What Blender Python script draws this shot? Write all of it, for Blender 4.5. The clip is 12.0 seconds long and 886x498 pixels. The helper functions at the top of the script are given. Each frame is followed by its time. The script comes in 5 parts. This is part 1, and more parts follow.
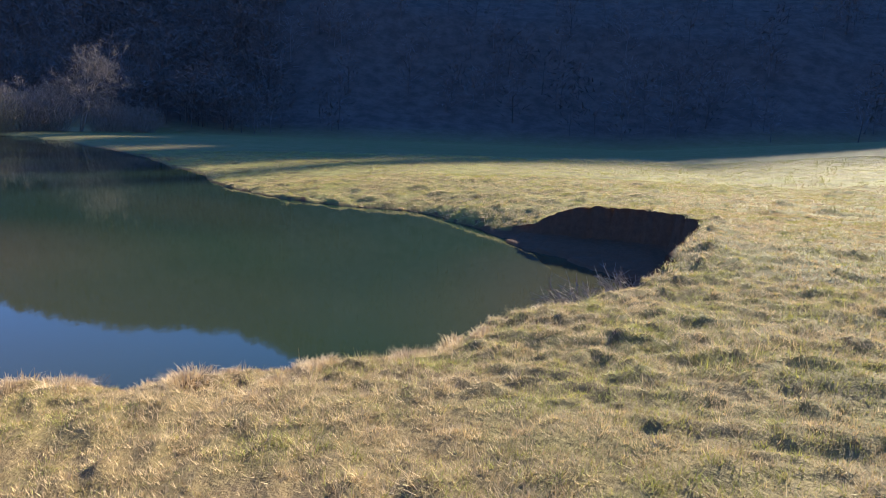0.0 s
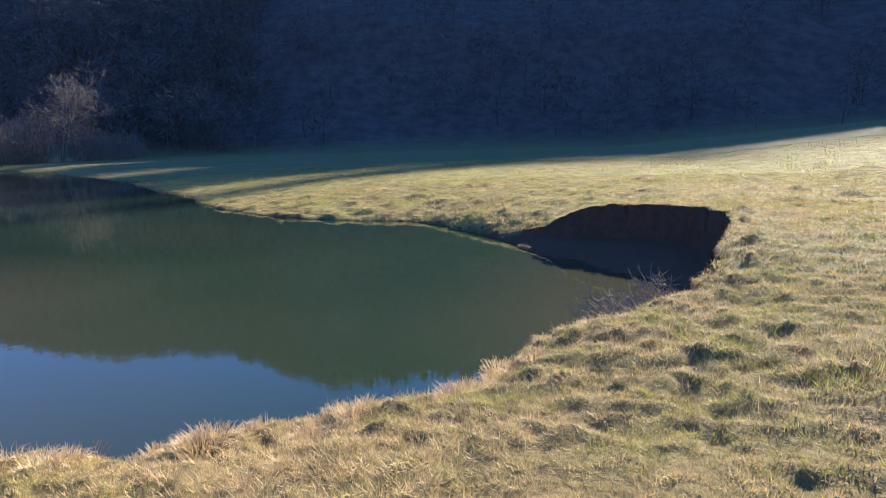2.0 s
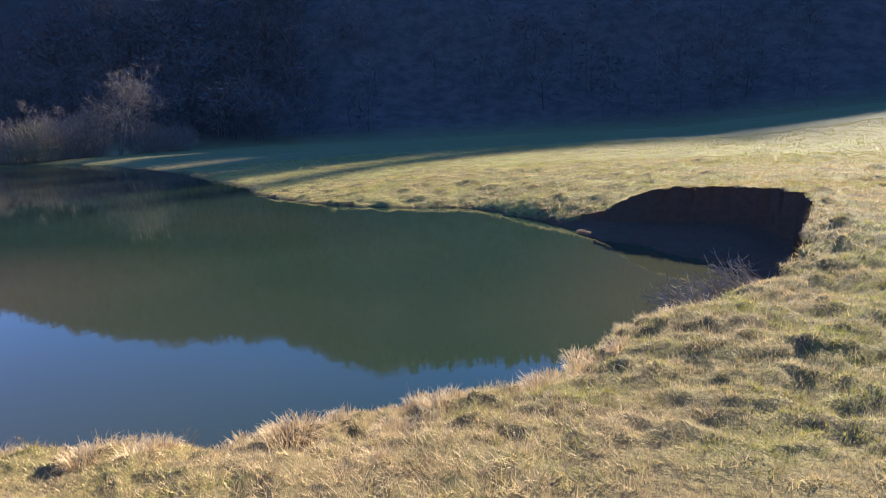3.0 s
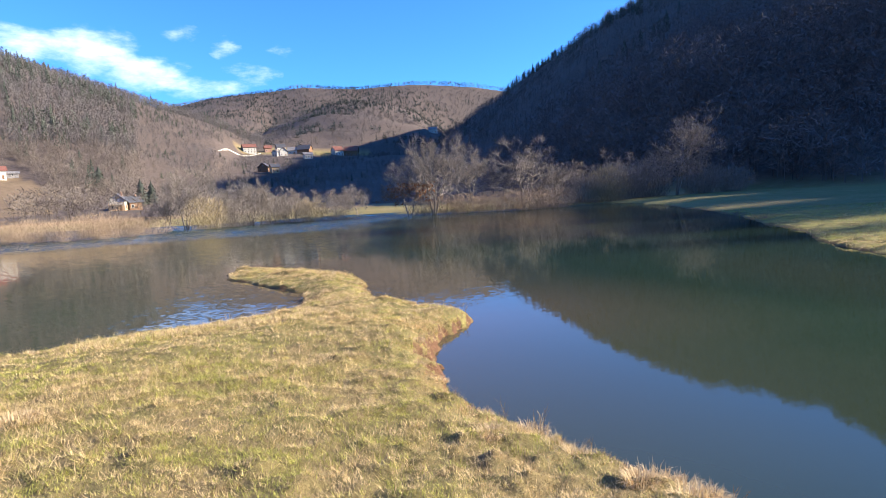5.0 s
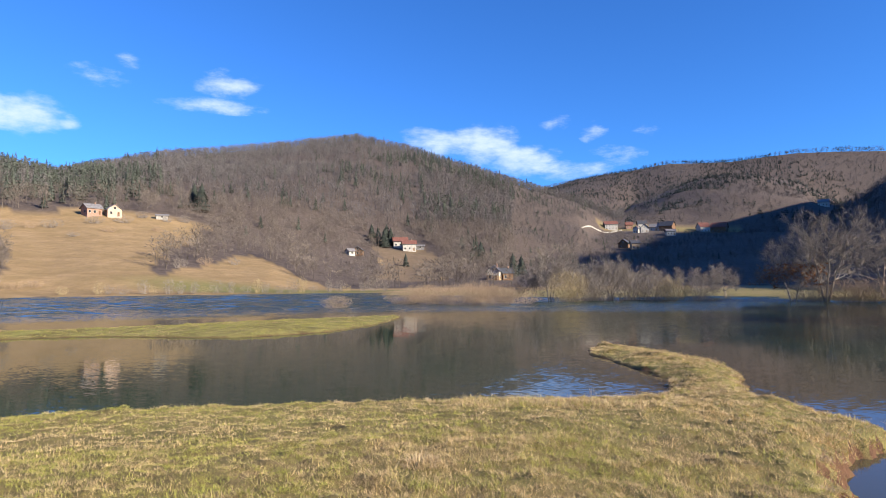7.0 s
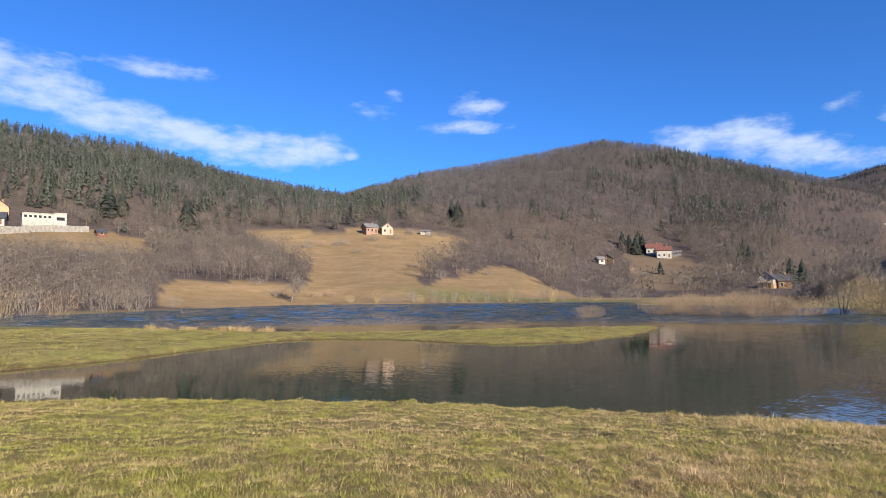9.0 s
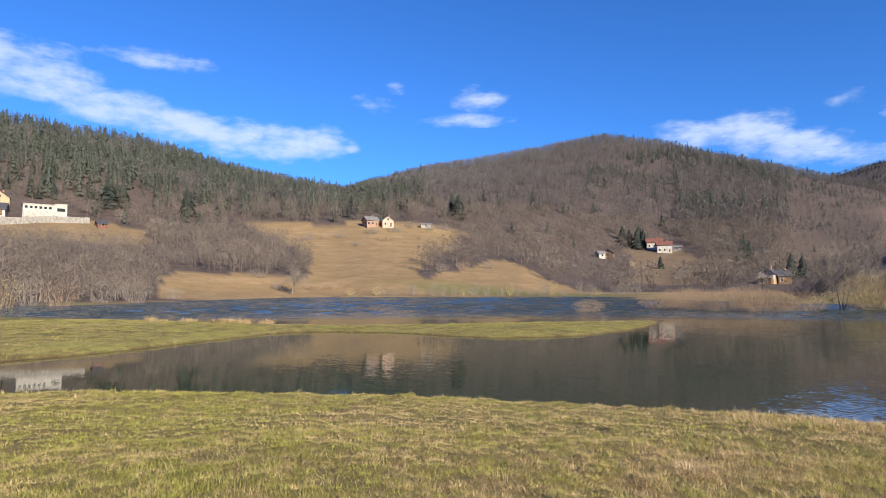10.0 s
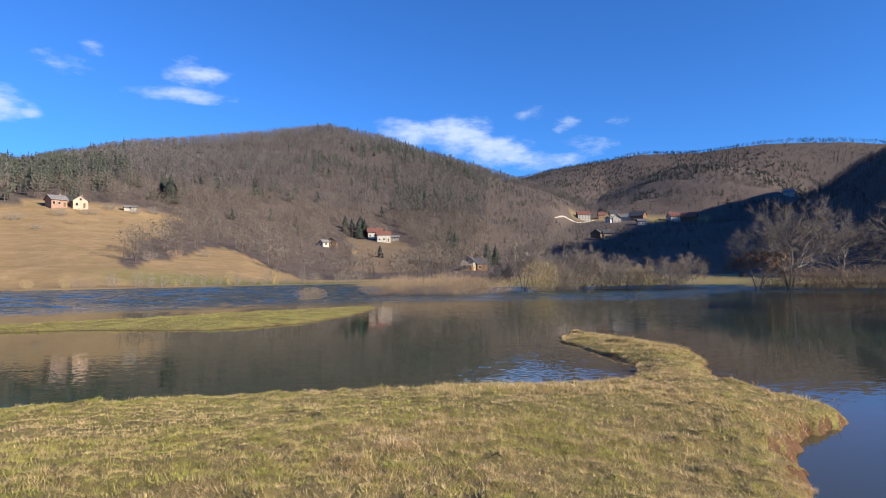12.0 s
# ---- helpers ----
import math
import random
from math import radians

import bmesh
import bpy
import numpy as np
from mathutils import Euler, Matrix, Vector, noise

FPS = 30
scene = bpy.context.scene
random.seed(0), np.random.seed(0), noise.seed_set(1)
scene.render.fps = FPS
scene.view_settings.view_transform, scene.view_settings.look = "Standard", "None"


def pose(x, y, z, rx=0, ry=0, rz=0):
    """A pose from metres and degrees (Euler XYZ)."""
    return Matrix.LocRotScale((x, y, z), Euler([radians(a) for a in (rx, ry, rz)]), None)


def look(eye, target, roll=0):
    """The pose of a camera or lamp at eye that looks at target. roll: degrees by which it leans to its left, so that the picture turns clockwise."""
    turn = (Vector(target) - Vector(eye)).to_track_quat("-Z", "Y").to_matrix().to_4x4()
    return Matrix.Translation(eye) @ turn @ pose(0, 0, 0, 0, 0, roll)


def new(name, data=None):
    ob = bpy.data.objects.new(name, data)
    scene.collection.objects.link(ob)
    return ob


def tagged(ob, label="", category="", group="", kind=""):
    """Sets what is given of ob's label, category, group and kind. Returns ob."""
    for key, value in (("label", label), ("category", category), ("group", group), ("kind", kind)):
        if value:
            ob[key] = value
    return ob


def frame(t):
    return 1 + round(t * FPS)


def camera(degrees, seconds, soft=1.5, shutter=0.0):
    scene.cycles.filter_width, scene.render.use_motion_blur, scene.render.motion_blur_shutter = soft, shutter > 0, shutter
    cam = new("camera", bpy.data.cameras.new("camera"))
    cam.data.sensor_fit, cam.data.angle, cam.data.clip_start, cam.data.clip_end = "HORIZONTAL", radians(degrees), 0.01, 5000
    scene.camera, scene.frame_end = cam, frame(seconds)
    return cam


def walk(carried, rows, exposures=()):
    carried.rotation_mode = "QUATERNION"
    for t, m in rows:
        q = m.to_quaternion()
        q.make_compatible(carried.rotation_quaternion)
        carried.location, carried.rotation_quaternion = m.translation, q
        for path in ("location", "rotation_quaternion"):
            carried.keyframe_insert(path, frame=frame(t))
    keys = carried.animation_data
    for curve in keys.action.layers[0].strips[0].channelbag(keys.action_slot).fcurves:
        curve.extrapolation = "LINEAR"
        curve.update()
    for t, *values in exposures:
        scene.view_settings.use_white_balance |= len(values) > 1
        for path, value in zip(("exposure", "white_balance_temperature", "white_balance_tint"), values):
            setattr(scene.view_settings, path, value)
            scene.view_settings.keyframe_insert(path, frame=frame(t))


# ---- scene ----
# ---------------- camera ----------------
cam = camera(72.88, 12.0, soft=0.8)
PATH = [
    (0, -76.91, -11.09, -2.39, -0.368, -1.072, 2.293),
    (0.5, -78.14, -10.92, -0.77, -0.235, -0.936, 2.292),
    (1, -80.95, -10.92, 0.19, -0.107, -0.779, 2.269),
    (1.5, -79.18, -9.79, 0.95, 0.052, -0.642, 2.248),
    (2, -78.45, -10.39, 1.15, 0.196, -0.571, 2.230),
    (2.5, -79.24, -11.24, 1.41, 0.258, -0.488, 2.233),
    (3, -74.43, -11.55, 2.45, 0.271, -0.284, 2.212),
    (3.2, -68.83, -11.87, 2.43, 0.306, -0.226, 2.194),
    (4.8, -30.95, -5.38, 1.87, 0.200, -0.153, 2.266),
    (5, -25.34, -5.22, 3.21, 0.160, -0.139, 2.274),
    (5.5, -11.94, -2.25, 2.60, 0.076, -0.033, 2.312),
    (6, -4.10, 0.92, 1.88, 0.045, -0.029, 2.323),
    (6.5, 0.00, 2.07, 0.67, -0.000, 0.000, 2.325),
    (7, 7.85, 3.17, 0.66, -0.034, 0.030, 2.316),
    (7.5, 14.24, 3.17, 1.44, -0.081, 0.037, 2.301),
    (7.7, 17.37, 3.34, 1.51, -0.075, 0.024, 2.303),
    (9.3, 32.32, 4.12, 0.68, -0.066, -0.434, 2.351),
    (9.5, 32.46, 3.86, 0.73, -0.049, -0.424, 2.355),
    (10, 31.33, 3.68, 0.39, -0.036, -0.399, 2.355),
    (10.5, 26.16, 3.32, 0.85, -0.029, -0.352, 2.342),
    (11, 21.26, 2.96, 1.24, -0.031, -0.341, 2.339),
    (11.5, 16.83, 2.64, 1.39, -0.009, -0.305, 2.324),
    (12, 5.44, 2.24, 1.08, 0.020, -0.178, 2.304),
]
walk(cam, [(t, pose(x, y, z, 90 + pitch, roll, yaw)) for t, yaw, pitch, roll, x, y, z in PATH],
     exposures=[(0.0, 1.7), (2.0, 1.75), (3.8, 1.75), (4.8, 1.75), (5.5, 1.7), (6.5, 1.3), (9.5, 0.83), (10.5, 0.88), (12.0, 0.9)])

# ---------------- sky and sun ----------------
SUN_AZ, SUN_EL = -114.5, 22.0            # degrees, azimuth turns left from +y
sx, sy = -math.sin(radians(SUN_AZ)), math.cos(radians(SUN_AZ))
sun_data = bpy.data.lights.new("sun", "SUN")
sun_data.energy, sun_data.angle, sun_data.color = 5.0, radians(0.53), (1.0, 0.91, 0.76)
sun = new("sun", sun_data)
sun.matrix_world = look((sx * 50, sy * 50, 50 * math.tan(radians(SUN_EL))), (0, 0, 0))


def nd(tree, kind, **props):
    n = tree.nodes.new(kind)
    for k, v in props.items():
        setattr(n, k, v)
    return n


def mathn(tree, op, a, b=None, c=None, clamp=False):
    n = nd(tree, "ShaderNodeMath", operation=op, use_clamp=clamp)
    for i, v in enumerate((a, b, c)):
        if v is None:
            continue
        if isinstance(v, (int, float)):
            n.inputs[i].default_value = v
        else:
            tree.links.new(v, n.inputs[i])
    return n.outputs[0]


def mix_rgb(tree, fac, a, b, blend="MIX"):
    n = nd(tree, "ShaderNodeMix", data_type="RGBA", blend_type=blend)
    for sock, v in ((n.inputs[0], fac), (n.inputs[6], a), (n.inputs[7], b)):
        if isinstance(v, (int, float)):
            sock.default_value = v
        elif isinstance(v, tuple):
            sock.default_value = (*v, 1.0)
        else:
            tree.links.new(v, sock)
    return n.outputs[2]


def noise_fac(tree, vec, scale, detail=4.0, rough=0.55, lo=None, hi=None):
    n = nd(tree, "ShaderNodeTexNoise")
    n.inputs["Scale"].default_value, n.inputs["Detail"].default_value, n.inputs["Roughness"].default_value = scale, detail, rough
    if vec is not None:
        tree.links.new(vec, n.inputs["Vector"])
    out = n.outputs[0]
    if lo is not None:
        m = nd(tree, "ShaderNodeMapRange", interpolation_type="SMOOTHSTEP")
        tree.links.new(out, m.inputs[0])
        m.inputs[1].default_value, m.inputs[2].default_value = lo, hi
        out = m.outputs[0]
    return out


world = bpy.data.worlds.new("sky")
scene.world = world
world.use_nodes = True
wt = world.node_tree
wt.nodes.clear()
sky = nd(wt, "ShaderNodeTexSky", sky_type="NISHITA", sun_disc=False)
sky.sun_elevation, sky.sun_rotation = radians(SUN_EL), radians(-SUN_AZ)
sky.altitude, sky.air_density, sky.dust_density, sky.ozone_density = 500, 1.0, 0.1, 4.0
geo = nd(wt, "ShaderNodeTexCoord")
sep = nd(wt, "ShaderNodeSeparateXYZ")
wt.links.new(geo.outputs["Generated"], sep.inputs[0])
az = mathn(wt, "MULTIPLY", mathn(wt, "ARCTAN2", mathn(wt, "MULTIPLY", sep.outputs[0], -1.0), sep.outputs[1]), 57.2958)
el = mathn(wt, "MULTIPLY", mathn(wt, "ARCSINE", sep.outputs[2]), 57.2958)
comb = nd(wt, "ShaderNodeCombineXYZ")
wt.links.new(mathn(wt, "MULTIPLY", az, 0.17), comb.inputs[0])
wt.links.new(mathn(wt, "MULTIPLY", el, 0.40), comb.inputs[1])
wisp = noise_fac(wt, comb.outputs[0], 1.6, 7.0, 0.6)
# fair-weather clouds: azimuth, elevation, half width, half height, density
CLOUDS = [(72, 17.6, 8, 2.8, 1.3), (65, 16.4, 6, 2.1, 1.3), (60.5, 15.1, 6, 1.9, 1.3), (55, 14.2, 6, 1.8, 1.35), (50.5, 13.6, 5, 2.0, 1.35), (46, 13.3, 4.5, 2.1, 1.4), (43.0, 13.4, 3.4, 2.0, 1.3), (40.2, 13.2, 1.2, 0.8, 0.8),
          (57.4, 19.4, 5.5, 1.1, 0.95), (66, 18.8, 4, 0.9, 0.7), (38, 17.2, 2.6, 1.1, 0.6), (36.0, 18.6, 1.3, 0.8, 0.42), (27.6, 17.6, 3.4, 1.5, 1.05), (29, 15.8, 5.4, 0.85, 1.0),
          (8.5, 13.2, 4.6, 1.7, 1.1), (4.0, 12.9, 4.6, 2.3, 1.3), (0, 11.5, 4.4, 1.8, 1.2), (-4.5, 10.3, 4.4, 1.3, 0.9), (-6.5, 13.6, 1.5, 1.1, 0.7), (-8.6, 11.5, 2.8, 1.2, 0.6),
          (-3.2, 14.6, 1.8, 0.9, 0.4), (-11.2, 13.4, 1.3, 0.8, 0.45), (82, 18.0, 9, 2.5, 0.8), (100, 24, 12, 2.5, 0.7), (-38, 44, 4, 1.6, 0.8), (150, 28, 14, 3, 0.6)]
total = None
for caz, cel, wa, we, dens in CLOUDS:
    da = mathn(wt, "DIVIDE", mathn(wt, "SUBTRACT", az, float(caz)), float(wa))
    de = mathn(wt, "DIVIDE", mathn(wt, "SUBTRACT", el, float(cel)), float(we))
    body = mathn(wt, "MULTIPLY_ADD", de, de, mathn(wt, "MULTIPLY", da, da))
    puff = mathn(wt, "MULTIPLY", mathn(wt, "SUBTRACT", 1.0, body, clamp=True), float(dens))
    total = puff if total is None else mathn(wt, "MAXIMUM", total, puff)
cover = mathn(wt, "MULTIPLY_ADD", wisp, 2.6, mathn(wt, "MULTIPLY_ADD", total, 0.9, -1.55))
ramp = nd(wt, "ShaderNodeMapRange", interpolation_type="SMOOTHSTEP")
wt.links.new(cover, ramp.inputs[0])
ramp.inputs[1].default_value, ramp.inputs[2].default_value = -0.1, 1.25
mask = mathn(wt, "MULTIPLY", ramp.outputs[0], mathn(wt, "GREATER_THAN", total, 0.001))
deep = mix_rgb(wt, 1.0, sky.outputs[0], (0.44, 0.95, 1.65), "MULTIPLY")
tinted = mix_rgb(wt, mathn(wt, "MULTIPLY", mask, 0.82), deep, (6.4, 7.4, 9.0))
bg = nd(wt, "ShaderNodeBackground")
bg.inputs[1].default_value = 0.066
wt.links.new(tinted, bg.inputs[0])
wout = nd(wt, "ShaderNodeOutputWorld")
wt.links.new(bg.outputs[0], wout.inputs[0])


# ---------------- the lie of the land ----------------
# shore of the flooded hollow, plan metres, anticlockwise stretches; water level is z = 0
NEAR_BANK = [(-32, 1.5), (-22, 3.2), (-14.8, 5.6), (-12.6, 6.7), (-9.8, 8.1), (-6.8, 9.5), (-3.4, 10.5), (-1.2, 11.0), (0.8, 11.2), (2.2, 11.8),
             (2.75, 12.9), (3.1, 14.8), (2.6, 17), (1.9, 19.8), (2.6, 22.2), (3.6, 21.6), (4.6, 18.8), (5.15, 16.2), (4.5, 13.4), (4.3, 11.7),
             (4.75, 10.8), (5.0, 9.2), (4.0, 8.3), (3.4, 7.3), (3.0, 6.2), (2.85, 5.0), (2.9, 4.2), (3.05, 3.3), (3.3, 2.4), (3.7, 1.6), (4.2, 0.9)]
HOLLOW = [(4.7, 0.35), (5.3, -0.15), (6.1, -0.75), (7.2, -1.35), (8.5, -1.95), (9.6, -2.0), (10.2, -1.6), (11.0, -0.8), (12.4, 0.35), (13.7, 1.05), (14.5, 1.9), (16, 3.5),
          (16.2, 5.2), (16.7, 7.5), (18, 10), (20.2, 12.8), (23.0, 15.2), (26.7, 19.8), (35, 29.5), (52, 57), (47, 63.5)]
FAR_SHORE = [(37.5, 64), (30, 69), (28.5, 74), (31.5, 81), (22, 88), (13, 84), (6, 86), (-2, 92), (-8, 100), (-18, 108), (-28, 113), (-33, 134), (-46, 139),
             (-67, 135.5), (-94, 125), (-117, 111), (-106, 70), (-97, 50), (-108, 44), (-98, 36)]
SPIT = [(-90, 29), (-75, 25), (-60, 23.6), (-45.6, 25.2), (-33, 26), (-24.5, 28.2), (-20.5, 31), (-16.6, 34.6), (-11.4, 39.4), (-8.6, 40.6), (-8.2, 34), (-9.3, 28.2),
        (-12, 25.2), (-15, 24.8), (-19.5, 25.2), (-23.7, 23.2), (-23.6, 18.7), (-22.7, 13), (-22.9, 10), (-23, 8.2), (-26, 5)]


def smooth_loop(pts, n=5):
    p = np.array(pts, float)
    a, b, c, d = np.roll(p, 1, 0), p, np.roll(p, -1, 0), np.roll(p, -2, 0)
    t = (np.arange(n) / n)[None, :, None]
    a, b, c, d = (q[:, None, :] for q in (a, b, c, d))
    q = 0.5 * (2 * b + (c - a) * t + (2 * a - 5 * b + 4 * c - d) * t ** 2 + (3 * b - a - 3 * c + d) * t ** 3)
    return q.reshape(-1, 2)


SHORE = smooth_loop(NEAR_BANK + HOLLOW + FAR_SHORE + SPIT)


def exact_shore_distance(x, y):
    """Signed distance to the shore: positive on land, negative over water."""
    x, y = np.asarray(x, float).ravel(), np.asarray(y, float).ravel()
    best, inside = np.full(x.shape, 1e9), np.zeros(x.shape, bool)
    q = np.roll(SHORE, -1, 0)
    for (ax, ay), (bx, by) in zip(SHORE, q):
        dx, dy = bx - ax, by - ay
        t = np.clip(((x - ax) * dx + (y - ay) * dy) / (dx * dx + dy * dy), 0, 1)
        best = np.minimum(best, (x - ax - t * dx) ** 2 + (y - ay - t * dy) ** 2)
        cross = (ay > y) != (by > y)
        xi = ax + (y - ay) * dx / (dy if abs(dy) > 1e-9 else 1e-9)
        inside ^= cross & (x < xi)
    d = np.sqrt(best)
    return np.where(inside, -d, d)


def _sheet(half, step):
    g = np.arange(-half, half + step, step)
    gx, gy = np.meshgrid(g, g, indexing="ij")
    return half, step, exact_shore_distance(gx, gy).reshape(gx.shape)


SHEETS = [_sheet(24.0, 0.1), _sheet(66.0, 0.4)]


def shore_distance(x, y):
    """The same, read off two tabulated sheets near the camera's ground."""
    x, y = np.asarray(x, float).ravel(), np.asarray(y, float).ravel()
    out, todo = np.empty(x.shape), np.ones(x.shape, bool)
    for half, step, tab in SHEETS:
        k = todo & (np.abs(x) < half - step) & (np.abs(y) < half - step)
        u, v = (x[k] + half) / step, (y[k] + half) / step
        i, j = u.astype(int), v.astype(int)
        u, v = u - i, v - j
        out[k] = (tab[i, j] * (1 - u) + tab[i + 1, j] * u) * (1 - v) + (tab[i, j + 1] * (1 - u) + tab[i + 1, j + 1] * u) * v
        todo &= ~k
    if todo.any():
        out[todo] = exact_shore_distance(x[todo], y[todo])
    return out


def in_loop(x, y, loop):
    inside = np.zeros(np.shape(x), bool)
    for (ax, ay), (bx, by) in zip(loop, loop[1:] + loop[:1]):
        if ay != by:
            inside ^= ((ay > y) != (by > y)) & (x < ax + (y - ay) * (bx - ax) / (by - ay))
    return inside


_perm = np.random.RandomState(5).rand(256, 256)


def value_noise(x, y, seed=0):
    x, y = np.asarray(x, float) + seed * 17.3, np.asarray(y, float) - seed * 9.1
    i, j = np.floor(x).astype(int), np.floor(y).astype(int)
    u, v = x - i, y - j
    u, v = u * u * (3 - 2 * u), v * v * (3 - 2 * v)
    g = lambda a, b: _perm[a & 255, b & 255]
    return (g(i, j) * (1 - u) + g(i + 1, j) * u) * (1 - v) + (g(i, j + 1) * (1 - u) + g(i + 1, j + 1) * u) * v


def fbm(x, y, octaves=4, seed=0):
    s, a, n = 0.0, 0.5, 0.0
    for k in range(octaves):
        s, n = s + a * value_noise(x * 2 ** k, y * 2 ** k, seed + k), n + a
        a *= 0.55
    return s / n


# banks: place, height of the lip, width of the lip, slope of the field behind it
BANKS = [(-10, 8, .34, .35, .055), (-2, 11, .3, .35, .06), (2, 21, .07, .5, .02), (3.6, 14, .16, .4, .03), (4.8, 9.6, .2, .15, .06), (3.2, 6.6, .34, .12, .07),
         (2.9, 4.2, .42, .25, .09), (4.2, .9, .46, .3, .12), (6.2, -.8, .6, .2, .15), (8.6, -1.9, .95, .16, .05), (10.9, -.9, .95, .16, .0), (13.6, 1.0, .4, .7, .04),
         (16, 5, .22, 1.3, .045), (20, 12.8, .08, 1.0, .025), (30, 24, .1, 3.0, .01), (-60, 140, .3, 1.5, .0), (20, 86, .35, 2.0, .002), (45, 62, .3, 2.0, .01),
         (-110, 60, .3, 2.0, .01), (-9, 36, .1, 1.2, .03), (-20, 28, .15, 1.2, .02), (-45, 23, .3, 1.5, .02), (-26, 12, .25, 1.2, .02)]
# hillside columns by azimuth: shore foot, terrace, ridge, dip and back ridge, ranges and heights
AZ = [-33, -29, -26, -23, -20, -18, -16, -13, -10, -8, -5, -1, 3, 7, 11, 16, 24, 33, 38, 41, 46, 52, 58, 65, 72, 90]
R1 = [180, 180, 180, 180, 180, 180, 180, 190, 200, 200, 200, 195, 190, 195, 200, 190, 165, 160, 162, 165, 160, 150, 140, 125, 120, 120]
R2 = [505, 505, 505, 505, 505, 506, 508, 510, 520, 520, 330, 280, 250, 270, 288, 285, 275, 270, 270, 272, 272, 268, 264, 264, 264, 264]
Z2 = [40, 40, 40, 40, 41, 41, 41, 43, 46, 46, 20, 11, 8.5, 14, 19, 20, 26, 31, 31.5, 31, 30, 28, 27.5, 31, 31, 31]
R3 = [900, 900, 900, 900, 900, 900, 890, 850, 780, 640, 600, 640, 680, 710, 740, 760, 740, 720, 690, 660, 600, 580, 560, 540, 520, 500]
E3 = [5.0, 5.0, 6.2, 8.2, 9.25, 9.45, 9.3, 8.4, 7.2, 6.6, 7.8, 9.2, 10.6, 11.8, 13.1, 14.0, 12.9, 11.5, 10.1, 9.2, 10.0, 11.1, 12.8, 13.4, 13.6, 13.8]
E5 = [9.4, 10.15, 10.55, 10.7, 10.6, 10.5, 10.55, 10.75, 10.35, 10.1, 9.7, 8.8, 8, 7, 7, 7, 7, 7, 7, 7, 7, 7, 7, 7, 7, 7]
# the wooded hill that stands against the sun: azimuth, foot, ridge range, ridge elevation;
# below azimuth -47 the ridge is out of view, its height set to place the shadow
EAZ = [-180, -160, -140, -128, -118, -114.5, -112.3, -110.8, -109.8, -109, -106.5, -104, -101, -98, -90, -80, -67, -58, -47, -41, -35, -30, -24, -18, -14, -11]
EF = [160, 150, 140, 120, 110, 105, 103, 102, 101, 100, 98, 95, 93, 91, 88, 86, 84, 86, 100, 122, 150, 175, 215, 270, 340, 400]
ER = [420, 400, 390, 380, 372, 370, 370, 370, 370, 370, 370, 370, 371, 372, 375, 385, 400, 420, 450, 480, 510, 540, 560, 560, 540, 520]
EE = [6, 10, 15, 18.0, 19.4, 19.7, 19.8, 20.1, 20.4, 20.9, 21.1, 20.3, 20.2, 20.5, 21.2, 22.2, 23.0, 18.9, 17.2, 15.2, 11.5, 8.6, 4.6, 2.9, 1.7, .6]
CANOPY = 7.0
EYE = 2.3
# the chart above is drawn small in its far part: by how much more the hills are spread out, by azimuth
SPREAD_AZ, SPREAD = [-95, -60, -10, 12, 38, 60], [0, .5, .5, .4, .25, .25]


def stretch(az, r):
    """How many times farther off, and larger, the land at this azimuth and chart range really is."""
    t = np.clip((np.asarray(r, float) - 150) / 110, 0, 1)
    return 1 + np.interp(az, SPREAD_AZ, SPREAD) * t * t * (3 - 2 * t)


def chart_range(az, r):
    """The chart range of a true range."""
    lo, hi = r / 1.55, np.array(r, float)
    for _ in range(24):
        mid = (lo + hi) / 2
        over = mid * stretch(az, mid) > r
        hi, lo = np.where(over, mid, hi), np.where(over, lo, mid)
    return (lo + hi) / 2


def to_chart(x, y):
    r, az = np.hypot(x, y) + 1e-9, np.degrees(np.arctan2(-x, y))
    k = np.where(r > 150, chart_range(az, r) / r, 1.0)
    return x * k, y * k


def afield(x, y):
    """True place of a chart point, and its scale."""
    k = float(stretch(math.degrees(math.atan2(-x, y)), math.hypot(x, y)))
    return x * k, y * k, k


